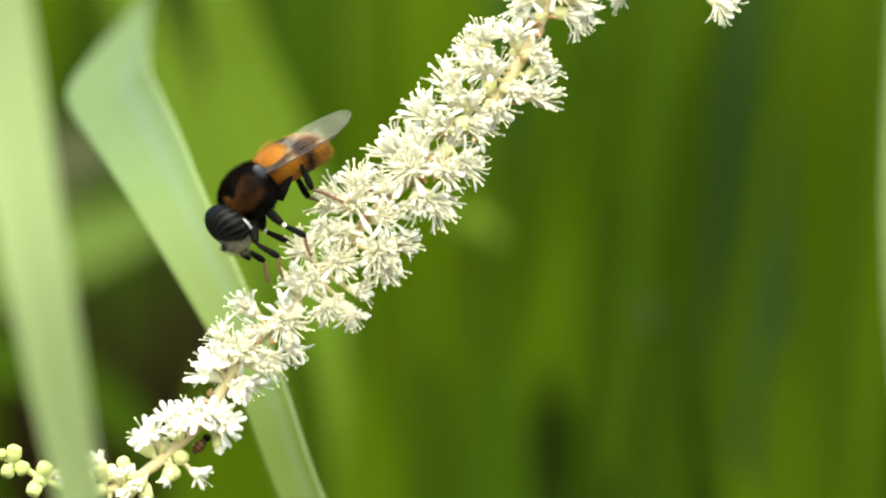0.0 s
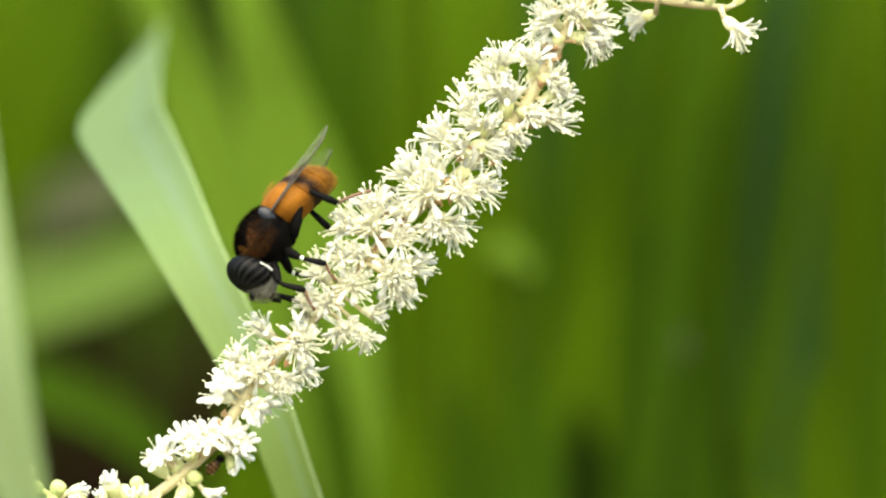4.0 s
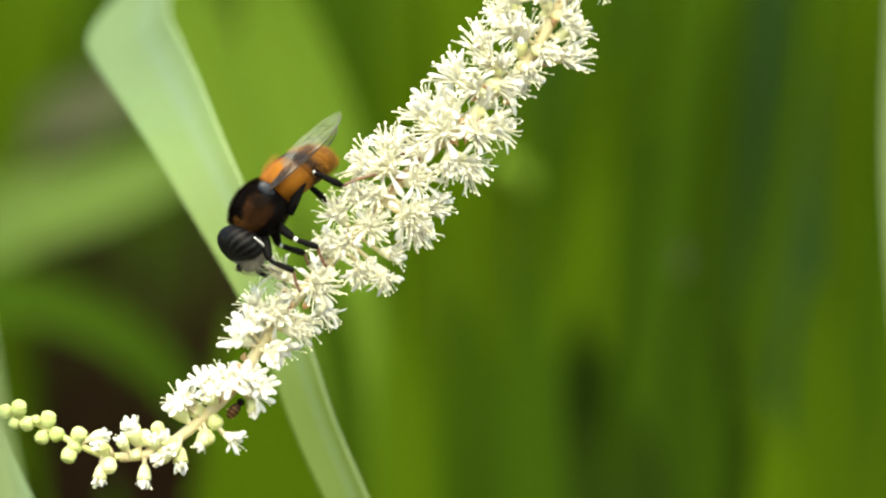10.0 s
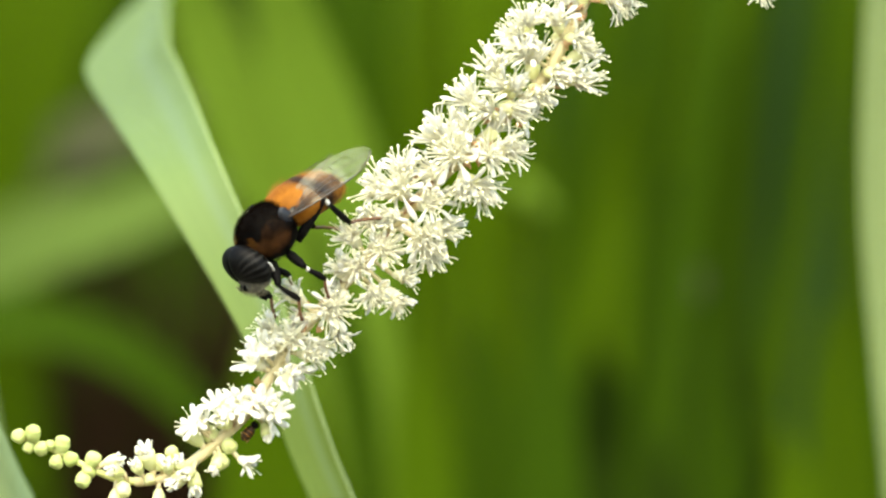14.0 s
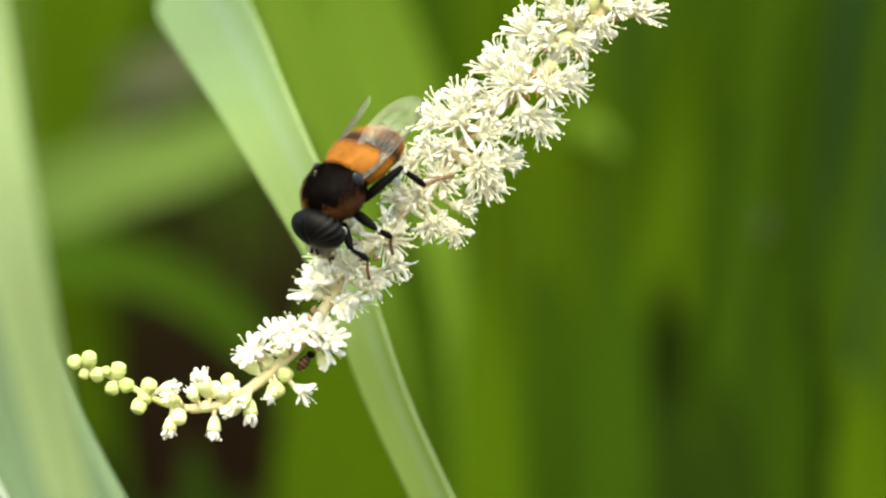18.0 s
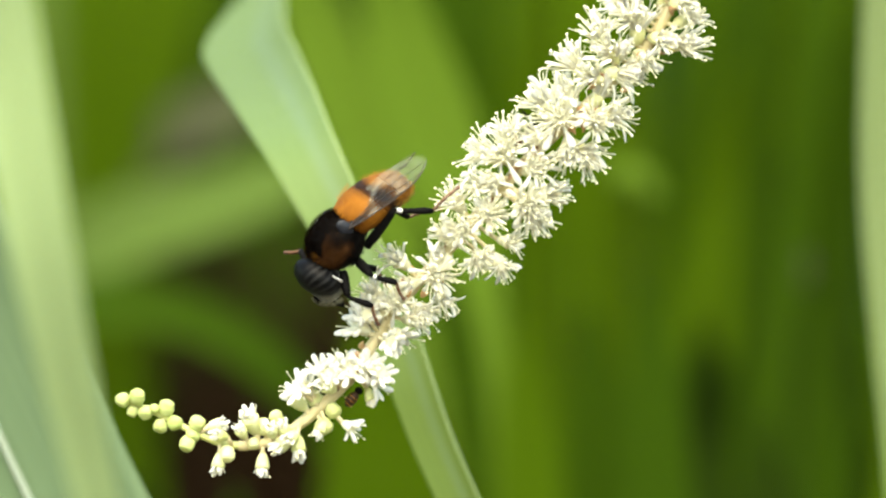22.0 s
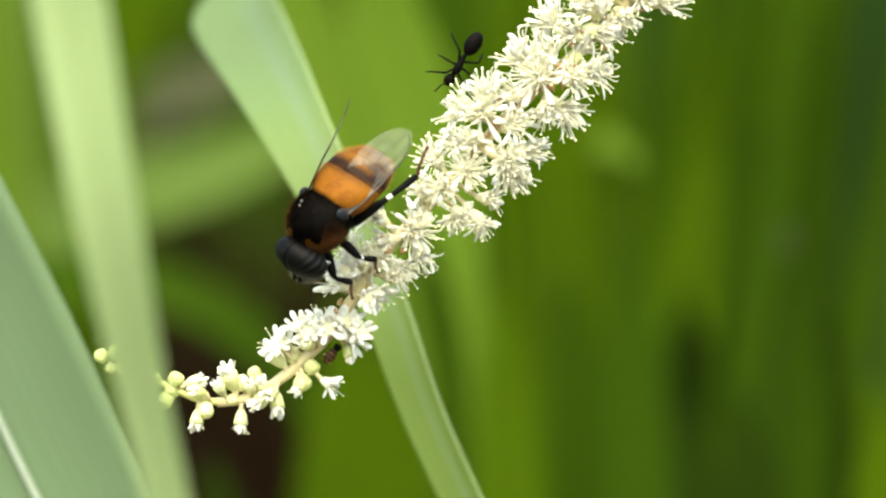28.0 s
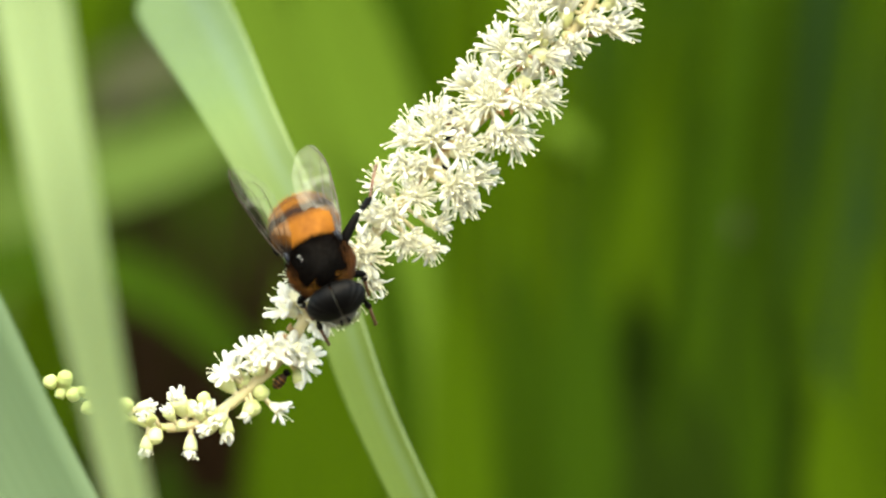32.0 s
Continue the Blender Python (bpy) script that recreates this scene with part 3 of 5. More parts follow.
def filament(bm, pts, thick=1.0):
    """One stamen's thin filament; returns the place of its anther."""
    tube(pts, [v * thick * MM for v in (0.064, 0.056, 0.049, 0.043, 0.037)], 4, bm)
    return pts[-1]


def anthers(bm, heads):
    cut = len(bm.faces)
    for h in heads:
        bmesh.ops.create_icosphere(bm, subdivisions=1, radius=random.uniform(0.085, 0.130) * MM, matrix=Matrix.Translation(h) @ Matrix.Diagonal((1, 1, random.uniform(0.8, 1.25), 1)))
    bm.faces.ensure_lookup_table()
    for f in bm.faces[cut:]:
        f.material_index = 1


def stamen_mesh(seed, count, reach, spread, tops=0.5):
    """A brush of fine filaments, most of which still carry a round anther."""
    random.seed(seed)
    bm = bmesh.new()
    heads = []
    for k in range(count):
        a, lean = k * 2.4 + random.uniform(-0.4, 0.4), radians(spread) * math.sqrt((k + 0.5) / count) * random.uniform(0.7, 1.15)
        length = reach * random.uniform(0.55, 1.12) * MM
        way = Vector((math.cos(a) * math.sin(lean), math.sin(a) * math.sin(lean), math.cos(lean)))
        out = Vector((math.cos(a), math.sin(a), 0))
        turn = Vector((-out.y, out.x, 0)) * random.uniform(-0.28, 0.28)
        bow = random.uniform(-0.32, 0.30)
        pts = [out * 0.30 * MM * random.random() + way * (length * u) + (out * bow + turn) * (length * u * u) for u in (0, 0.35, 0.65, 0.9, 1)]
        head = filament(bm, pts, random.uniform(0.85, 1.3))
        if k % 3:
            b, low = k * 1.7, lean * random.uniform(0.3, 1.0)
            tilt = Vector((math.cos(b) * math.sin(low), math.sin(b) * math.sin(low), math.cos(low)))
            filament(bm, [tilt * (length * 0.62 * u) for u in (0, 0.35, 0.65, 0.9, 1)], 2.0)
        if random.random() < tops:
            heads.append(head)
    anthers(bm, heads)
    me = mesh_of(bm, "stamen_tuft", STAMEN)
    me.materials.append(ANTHER)
    return me


def cup_mesh(material, name, seed, lip=0.5):
    """The bell at a flower's base, of five shallow lobes."""
    random.seed(seed)
    bm = bmesh.new()
    tube([Vector((0, 0, z * MM)) for z in (-0.7, -0.55, -0.25, 0.1, 0.42, 0.68, 0.8)], [r * MM for r in (0.2, 0.34, 0.50, 0.58, 0.40 + 0.32 * lip, lip * 0.9, lip * 0.55)], 15, bm, 0.04)
    for v in bm.verts:
        a = math.atan2(v.co.y, v.co.x)
        f = 1 - 0.10 * (1 - abs(math.cos(2.5 * a))) ** 2
        v.co.x, v.co.y = v.co.x * f, v.co.y * f
    return mesh_of(bm, name, material)


def bud_mesh(material, tall, seed):
    """A closed bud of five sepals that meet in furrows, with a small beak."""
    random.seed(seed)

    def sepals(c):
        a, u = math.atan2(c.y, c.x), c.z / (tall * MM)
        furrow = 1 - 0.16 * (1 - abs(math.cos(2.5 * a))) ** 2 * (0.35 + 0.65 * max(0, u))
        f = furrow * (1 + 0.30 * u * u) * (1 + 0.05 * math.sin(3 * a + seed) + 0.05 * math.sin(9 * u + seed))
        return Vector((c.x * f, c.y * f, c.z * (1 - 0.12 * abs(u) ** 3)))

    return mesh_of(blob((0.66 * MM, 0.66 * MM, tall * MM), u=25, v=14, bend=sepals), "bud", material)


def one_stamen(reach, bow, top):
    bm = bmesh.new()
    head = filament(bm, [Vector((bow * reach * u * u, 0, reach * u)) * MM for u in (0, 0.35, 0.65, 0.9, 1)])
    if top:
        anthers(bm, [head])
    me = mesh_of(bm, "stamen", STAMEN)
    me.materials.append(ANTHER)
    return me


SPOONS = [spoon_mesh((1.75 + 0.13 * k) * MM, (0.46 + 0.045 * (k * 3 % 5)) * MM, (0.35, -0.2, 0.6, 0.1, -0.4, 0.8)[k], k) for k in range(6)]
BRUSHES = [stamen_mesh(11 + k, 84, 2.35 + 0.14 * (k % 3), 72 + 8 * (k % 3)) for k in range(7)]
FANS = [stamen_mesh(41 + k, 42, 2.25 + 0.12 * k, 38 + 5 * k) for k in range(4)]
SHORT = [stamen_mesh(31 + k, 12, 1.2, 26, 0.4) for k in range(2)]
FINGERS = [finger_mesh((1.05 + 0.12 * k) * MM, (0.44 + 0.04 * (k * 3 % 4)) * MM, (0.1, -0.12, 0.25, 0.0)[k], k) for k in range(4)]
CUPS = [cup_mesh(CUP, "cup", 3 + k) for k in range(3)]
CREAM_CUPS = [cup_mesh(CREAM, "cup", 13 + k, 1.0) for k in range(3)]
BELLS = [cup_mesh(BUD_PALE, "bell", 6 + k, 0.74) for k in range(3)]
BUDS, PALE_BUDS = [bud_mesh(BUD, 0.66 + 0.05 * k, k) for k in range(3)], [bud_mesh(BUD_PALE, 0.72 + 0.06 * k, 5 + k) for k in range(3)]
random.seed(8)
STAMENS = [one_stamen(r, b, t) for r, b, t in ((2.0, 0.0, 1), (1.7, 0.2, 1), (2.2, 0.12, 1), (1.8, -0.15, 0), (1.5, 0.25, 1), (2.3, 0.1, 1), (1.9, -0.2, 1))]
random.seed(7)


def nearest(line, p):
    return min(line, key=lambda q: (q - p).length)


def frame_of(way, place):
    q = way.to_track_quat("Z", "Y").to_matrix().to_4x4()
    return Matrix.Translation(place) @ q @ Matrix.Rotation(random.uniform(0, 6.28), 4, "Z")


def bloom(px, py, facing, out, kind, size=1.0, line=AXIS, back=0.0):
    """One flower whose cup stands at a place of the plan. facing: the way it opens on the plan, in degrees, 90 is up; out: by how many degrees it turns to the lens.
    kind: brush, fan, star (with few, separate stamens) or bell (half open)."""
    a, o = radians(facing), radians(out)
    shift = Vector((3, 3)) if px > 600 else Vector((0, 0))
    way = Vector((math.cos(a) * math.cos(o), -math.sin(o), math.sin(a) * math.cos(o)))
    depth = (-1.5 * math.sin(o) + back) * MM
    size *= 0.84 if kind == "bell" else 0.94 if px > 600 else 1.0
    if kind == "bell":
        q = nearest(line, Vector((px, py)))
        px, py = px + 0.22 * (q.x - px), py + 0.22 * (q.y - py)
    place = stem_place(Vector((px, py)) + shift, depth)
    foot = stem_place(nearest(line, Vector((px - 20 * math.cos(a), py + 20 * math.sin(a)))), depth * 0.15)
    ob = part("flower", random.choice(BELLS if kind == "bell" else CREAM_CUPS if px < 830 else CUPS), None, raceme, m=frame_of(way, place) @ Matrix.Scale(size * random.uniform(0.95, 1.05), 4))
    inv = ob.matrix_basis.inverted()
    root = Vector((0, 0, -0.6 * MM))
    part("pedicel", tube([inv @ foot, (inv @ foot) * 0.5 + root * 0.5, root], [0.26 * MM, 0.22 * MM, 0.3 * MM], 6), STALK, ob)
    count = {"bell": 6, "fan": 8, "star": 9, "brush": 10}[kind]
    young = kind in ("bell", "star")
    first = random.uniform(0, 1)
    for k in range(count):
        low, high = {"bell": (-4, 14), "fan": (8, 40), "star": (28, 80), "brush": (20, 100)}[kind]
        lean = radians(random.uniform(low, high))
        m = (Matrix.Rotation(first + k * 2 * math.pi / count + random.uniform(-0.25, 0.25), 4, "Z") @ Matrix.Translation((0.36 * MM, 0, 0.42 * MM))
             @ Matrix.Rotation(lean, 4, "Y") @ Matrix.Scale(random.uniform(0.75, 0.95) if kind == "bell" else random.uniform(1.15, 1.45) if young else random.uniform(0.85, 1.08), 4))
        part("petal", random.choice(FINGERS if young else SPOONS), None, ob, m=m)
    if kind == "star":
        for k in range(9):
            lean = radians(64) * math.sqrt((k + 0.5) / 9) * random.uniform(0.75, 1.12)
            part("stamen", random.choice(STAMENS), None, ob, m=Matrix.Rotation(k * 2.4, 4, "Z") @ Matrix.Translation((0.2 * MM, 0, 0.4 * MM)) @ Matrix.Rotation(lean, 4, "Y") @ Matrix.Scale(random.uniform(0.7, 0.95), 4))
        return ob
    part("stamen_tuft", random.choice({"brush": BRUSHES, "fan": FANS, "bell": SHORT}[kind]), None, ob, m=Matrix.Translation((0, 0, 0.25 * MM)))
    return ob


def bud(px, py, size=1.0):
    p = Vector((px, py))
    q = nearest(AXIS, p)
    p = q + (p - q) * (0.72 if px < 180 else 0.85)
    place, foot = stem_place(p, random.uniform(-0.0006, 0.0002)), stem_place(q)
    way = place - foot
    way = (way.normalized() if way.length > 0.0002 else Vector((-0.6, -0.6, 0.4)))
    size *= 0.92
    ob = part("bud", random.choice(BUDS if px < 180 else PALE_BUDS), None, raceme, m=frame_of(way, place) @ Matrix.Scale(size, 4))
    inv = ob.matrix_basis.inverted()
    part("pedicel", tube([inv @ foot, inv @ ((foot + place) / 2), inv @ place], [0.24 * MM, 0.2 * MM, 0.24 * MM], 6), STALK, ob)


for px, py, s in ((36, 747, 0.95), (63, 737, 1.05), (76, 772, 0.95), (52, 772, 0.75), (92, 762, 0.7), (115, 755, 1.05), (100, 800, 0.95), (128, 788, 1.0), (172, 783, 1.05), (160, 812, 0.95),
                  (147, 834, 1.0), (222, 846, 0.95), (283, 790, 1.0), (306, 772, 0.9), (373, 742, 1.1), (396, 798, 1.15), (412, 768, 1.0), (268, 824, 0.75)):
    bud(px, py, s)
# from the tip upwards
for row in ((200, 786, 15, 20, "bell", 0.95), (214, 808, 165, 40, "bell", 0.95), (206, 862, 262, 15, "bell", 1.0), (287, 862, 268, 10, "bell", 1.1), (266, 784, 115, 25, "bell", 1.3), (322, 804, 95, 40, "bell", 1.0),
            (326, 824, 215, 30, "bell", 1.25), (352, 830, 275, 20, "bell", 1.15), (396, 800, 240, 25, "bell", 0.9), (434, 792, -25, 20, "star", 0.72)):
    bloom(*row)
for row in ((346, 748, 135, 20, "bell", 1.25), (366, 730, 130, 30, "star", 0.74), (388, 700, 115, 30, "star", 0.76), (424, 690, 92, 20, "star", 0.74), (402, 722, 150, 55, "bell", 1.15), (456, 690, 40, 50, "star", 0.72), (474, 712, -10, 25, "star", 0.8), (482, 744, -70, 10, "bell", 0.9)):
    bloom(*row)
for row in ((408, 706, 120, 50, "star", 0.8), (438, 702, 70, 60, "star", 0.78), (352, 732, 140, 50, "star", 0.76), (470, 692, 80, 45, "star", 0.74), (490, 702, 10, 60, "star", 0.7), (300, 802, 100, 50, "bell", 1.0), (342, 815, 200, 60, "bell", 0.95), (248, 802, 120, 45, "bell", 0.9)):
    bloom(*row)
for row in ((504, 642, -20, 60, "star", 0.8), (470, 602, 120, 55, "star", 0.85), (540, 604, 0, 40, "fan", 0.75), (500, 588, 110, 40, "fan", 0.8)):
    bloom(*row)
for row in ((462, 622, 150, 30, "star", 0.98), (522, 630, -40, 30, "star", 0.92), (490, 566, 135, 25, "fan", 0.82), (520, 580, 80, 60, "brush", 0.78), (556, 584, -30, 30, "fan", 0.8), (500, 600, 200, -20, "fan", 0.75)):
    bloom(*row)
for row in ((584, 522, 0, 60, "brush", 0.92), (536, 508, 140, 30, "fan", 0.85), (596, 560, -55, 20, "fan", 0.8), (556, 540, 190, 30, "fan", 0.75), (612, 462, 120, 35, "fan", 0.85), (640, 446, 170, 65, "brush", 0.78),
            (662, 486, -70, 45, "brush", 0.8), (696, 494, -55, 20, "fan", 0.82), (706, 462, -10, 25, "fan", 0.78), (632, 404, 130, 30, "fan", 0.88), (676, 420, 60, 60, "brush", 0.82), (612, 498, 150, 10, "fan", 0.7)):
    bloom(*row)
for row in ((742, 396, -25, 55, "brush", 1.02), (768, 384, 10, 10, "fan", 1.12), (754, 412, -60, 20, "fan", 0.95), (676, 370, 160, 30, "fan", 0.9), (716, 318, 125, 35, "brush", 1.05), (692, 316, 160, 15, "fan", 1.05), (716, 296, 95, 15, "fan", 1.1), (752, 338, 30, 50, "fan", 0.95), (700, 354, -160, 50, "fan", 0.85)):
    bloom(*row)
for row in ((812, 254, 130, 50, "brush", 1.15), (792, 232, 135, 10, "fan", 1.15), (824, 226, 100, 25, "fan", 1.1), (836, 296, -35, 20, "fan", 1.12), (822, 290, -85, 40, "fan", 0.95), (884, 238, 5, 20, "fan", 1.15), (864, 254, 20, 55, "brush", 0.9), (780, 280, 190, 20, "fan", 0.95), (870, 216, 60, 10, "fan", 1.0)):
    bloom(*row)
for row in ((848, 164, 135, 15, "fan", 1.15), (900, 166, -12, 25, "fan", 1.15), (882, 112, 105, 20, "fan", 1.1), (945, 100, 88, 25, "fan", 1.2), (1008, 116, 8, 15, "fan", 1.12), (1020, 76, 30, 5, "fan", 0.95), (928, 44, 125, 15, "brush", 0.9), (936, 30, 80, 30, "fan", 1.0), (910, 140, 60, 45, "fan", 0.85), (990, 40, 35, -20, "fan", 0.9)):
    bloom(*row)
for row in ((1030, -52, 150, 20, "brush", 1.05), (1002, -106, 130, 15, "fan", 1.05), (1048, -96, 95, 40, "fan", 1.05), (1108, -104, 25, 15, "fan", 1.15), (1070, -30, -10, 15, "fan", 1.1), (1084, -58, 10, 30, "fan", 1.05), (1036, -24, 205, 10, "fan", 0.85), (1060, -70, 60, 60, "brush", 0.85), (1096, -36, -50, 0, "fan", 0.9)):
    bloom(*row)
for row in ((1222, -126, 80, 20, "fan", 1.0), (1262, -112, 95, 15, "fan", 0.95), (1302, -104, 80, 15, "fan", 0.95), (1354, -104, 55, 10, "fan", 0.9), (1338, -60, -42, 10, "fan", 1.0), (1196, -72, 200, -10, "fan", 0.9, 2.5)):
    bloom(*row[:6], SIDE, *row[6:])
for row in ((902, 134, 150, 35, "fan", 0.95), (940, 76, 150, 40, "fan", 0.95), (976, 104, -10, 45, "fan", 0.95), (948, 134, -40, 40, "fan", 0.9), (992, 24, 110, 45, "fan", 0.95), (1012, 44, -5, 40, "fan", 0.85), (876, 176, 140, 45, "fan", 0.9)):
    bloom(*row)
# brown scales and withered tips on the stalk
random.seed(9)
bm = bmesh.new()
blob((0.30 * MM, 0.18 * MM, 0.5 * MM), u=8, v=6, bm=bm, bend=lambda c: Vector((c.x + 2000 * c.z * c.z, c.y, c.z)))
SCALE = mesh_of(bm, "bract", BRACT)
for k in range(70):
    q = AXIS[random.randrange(36, len(AXIS) - 4)]
    off = Vector((random.uniform(-26, 26), random.uniform(-26, 26)))
    place = stem_place(q + off, random.uniform(-0.0016, 0.0006))
    part("bract", SCALE, None, raceme, m=frame_of((place - stem_place(q)).normalized(), place))

# ---- hoverfly ----


def mm(x, y, z):
    return Vector((x, y, z)) * MM


def hairs(points, length, spread, material_seed, radius=0.016):
    """Fine tapered hairs; points: pairs of a place and its outward way, in millimetres."""
    random.seed(material_seed)
    bm = bmesh.new()
    for p, nor in points:
        way = (nor + Vector((random.uniform(-1, 1), random.uniform(-1, 1), random.uniform(-1, 1))) * spread).normalized()
        s = way.orthogonal().normalized()
        t = way.cross(s)
        ring = [bm.verts.new((p + (s * math.cos(a) + t * math.sin(a)) * radius) * MM) for a in (0, 2.09, 4.19)]
        tip = bm.verts.new((p + way * length * random.uniform(0.6, 1.2)) * MM)
        for k in range(3):
            bm.faces.new((ring[k], ring[(k + 1) % 3], tip))
    return bm


def on_shell(half, centre, count, keep, seed):
    random.seed(seed)
    out = []
    while len(out) < count:
        d = Vector((random.gauss(0, 1), random.gauss(0, 1), random.gauss(0, 1))).normalized()
        if keep(d):
            p = Vector((d.x * half[0], d.y * half[1], d.z * half[2])) + Vector(centre)
            out.append((p, Vector((d.x / half[0], d.y / half[1], d.z / half[2])).normalized()))
    return out


fly = thing("hoverfly", "black and orange hoverfly with striped eyes on the flowers", "hoverfly")
THORAX = (2.5, 2.52, 1.95)
part("thorax", blob([v * MM for v in THORAX], u=28, v=20, bend=lambda c: Vector((c.x, c.y * (1 - 0.03 * c.x / MM), c.z - (0.35 * MM if c.z < 0 else 0) * abs(c.z / (2.3 * MM))))), BLACK, fly, "black glossy thorax")
part("back_hair", hairs(on_shell(THORAX, (0, 0, 0), 3800, lambda d: d.z > -0.2 and (d.z < random.uniform(0.1, 0.4) or abs(d.y) > 0.72) and random.random() < 1.8 * (d.x + 0.25) and random.random() > 1.5 * (d.z - 0.06 - 0.22 * max(0, d.x)), 21), 0.46, 0.16, 22, 0.008), HAIR, fly, "dense erect fox-brown hair on the thorax")
part("velvet", hairs(on_shell(THORAX, (0, 0, 0), 7500, lambda d: random.random() < 2.2 * (d.z - 0.08 - 0.06 * max(0, d.x)) or (d.z > -0.3 and d.x < random.uniform(-0.4, 0.05)), 33), 0.40, 0.2, 34, 0.011), VELVET, fly, "black velvety hair on the back")
part("rim_hair", hairs(on_shell(THORAX, (0, 0, 0), 3200, lambda d: random.uniform(-0.5, -0.2) < d.z < random.uniform(-0.1, 0.3) and d.x > random.uniform(-0.2, 0.3) and abs(d.y) > 0.4, 23), 0.42, 0.2, 24, 0.009), HAIR, fly, "fox-brown hair on the sides of the thorax")
part("collar_hair", hairs(on_shell(THORAX, (0, 0, 0), 420, lambda d: 0.72 < d.x < 0.93 and d.z > -0.3 and abs(d.y) > 0.3, 51), 0.36, 0.3, 52, 0.009), GOLD_HAIR, fly, "golden hair round the neck")
part("breast_hair", hairs(on_shell((2.35, 2.4, 2.2), (0, 0, 0), 1500, lambda d: d.z < 0.1, 26), 0.4, 0.4, 29, 0.014), LEGS, fly, "black hair under the thorax")
for d in ((0.0, -0.44, 0.90), (-0.16, -0.50, 0.88)):
    part("pollen_grain", blob((0.085 * MM, 0.06 * MM, 0.07 * MM), [v * h * MM for v, h in zip(d, THORAX)], 8, 6), POLLEN, fly, "white pollen grain")
part("scutellum", blob((0.95 * MM, 1.7 * MM, 0.6 * MM), mm(-2.05, 0, 0.72), 16, 10), BLACK, fly)
# abdomen: a chain of rounded plates, bowed downwards behind
PROFILE = ((-1.3, 1.8, 1.4), (-2.1, 2.45, 1.70), (-3.2, 2.78, 1.90), (-4.2, 2.84, 1.94), (-5.1, 2.68, 1.84), (-5.9, 2.36, 1.64), (-6.5, 1.92, 1.36), (-6.95, 1.38, 1.0), (-7.2, 0.7, 0.45))


def plate(first, last, material, name, label):
    bm, rings = bmesh.new(), []
    rows = spline([Vector(p) for p in PROFILE[first:last + 1]], 4)
    for i, (x, w, h) in enumerate(rows):
        drop = -0.05 - 0.03 * (x + 2) ** 2 + 0.12 * (x + 1.5)
        lip = 1.0 + 0.02 * math.sin(math.pi * i / (len(rows) - 1))
        rings.append([bm.verts.new(mm(x + 0.05 * drop * math.sin(a), w * lip * math.cos(a), drop + 1.0 * h * lip * math.sin(a) * (1 if math.sin(a) > 0 else 0.8))) for a in (2 * math.pi * k / 28 for k in range(28))])
    for a, b in zip(rings, rings[1:]):
        for k in range(28):
            bm.faces.new((a[k], b[k], b[(k + 1) % 28], a[(k + 1) % 28]))
    bm.faces.new(rings[0]), bm.faces.new(rings[-1][::-1])
    return part(name, bm, material, fly, label)


plate(0, 3, BANDED, "abdomen_plate", "orange front plate of the abdomen")
plate(3, 5, BANDED, "abdomen_plate", "dark mottled band across the abdomen")
plate(5, 7, BANDED, "abdomen_plate", "brown hind plate of the abdomen")
plate(7, 8, BAND, "abdomen_tip", "dark tip of the abdomen")
random.seed(61)
tail = []
for _ in range(2600):
    x, a = random.uniform(-7.2, -4.9), random.uniform(0, 2 * math.pi)
    k = max(i for i in range(len(PROFILE) - 1) if PROFILE[i][0] >= x)
    u = (x - PROFILE[k][0]) / (PROFILE[k + 1][0] - PROFILE[k][0])
    w, h = [PROFILE[k][i] + (PROFILE[k + 1][i] - PROFILE[k][i]) * u for i in (1, 2)]
    if random.random() < 0.25 + 0.75 * (-4.9 - x) / 2.3:
        tail.append((Vector((x, w * math.cos(a), -0.05 - 0.03 * (x + 2) ** 2 + 0.12 * (x + 1.5) + h * math.sin(a) * (1 if math.sin(a) > 0 else 0.8))), Vector((-0.55, math.cos(a), math.sin(a))).normalized()))
part("tail_hair", hairs(tail, 0.42, 0.35, 25, 0.011), GOLD_HAIR, fly, "golden hair round the tip of the abdomen")
part("front_down", hairs([(Vector((x, 2.5 * math.cos(a), -0.1 + 1.84 * math.sin(a))), Vector((-0.6, math.cos(a), math.sin(a))).normalized()) for x, a in ((random.uniform(-4.0, -2.6), random.uniform(0, math.pi)) for _ in range(500))], 0.36, 0.3, 36, 0.008), GOLD_HAIR, fly, "fine golden down on the orange plate")
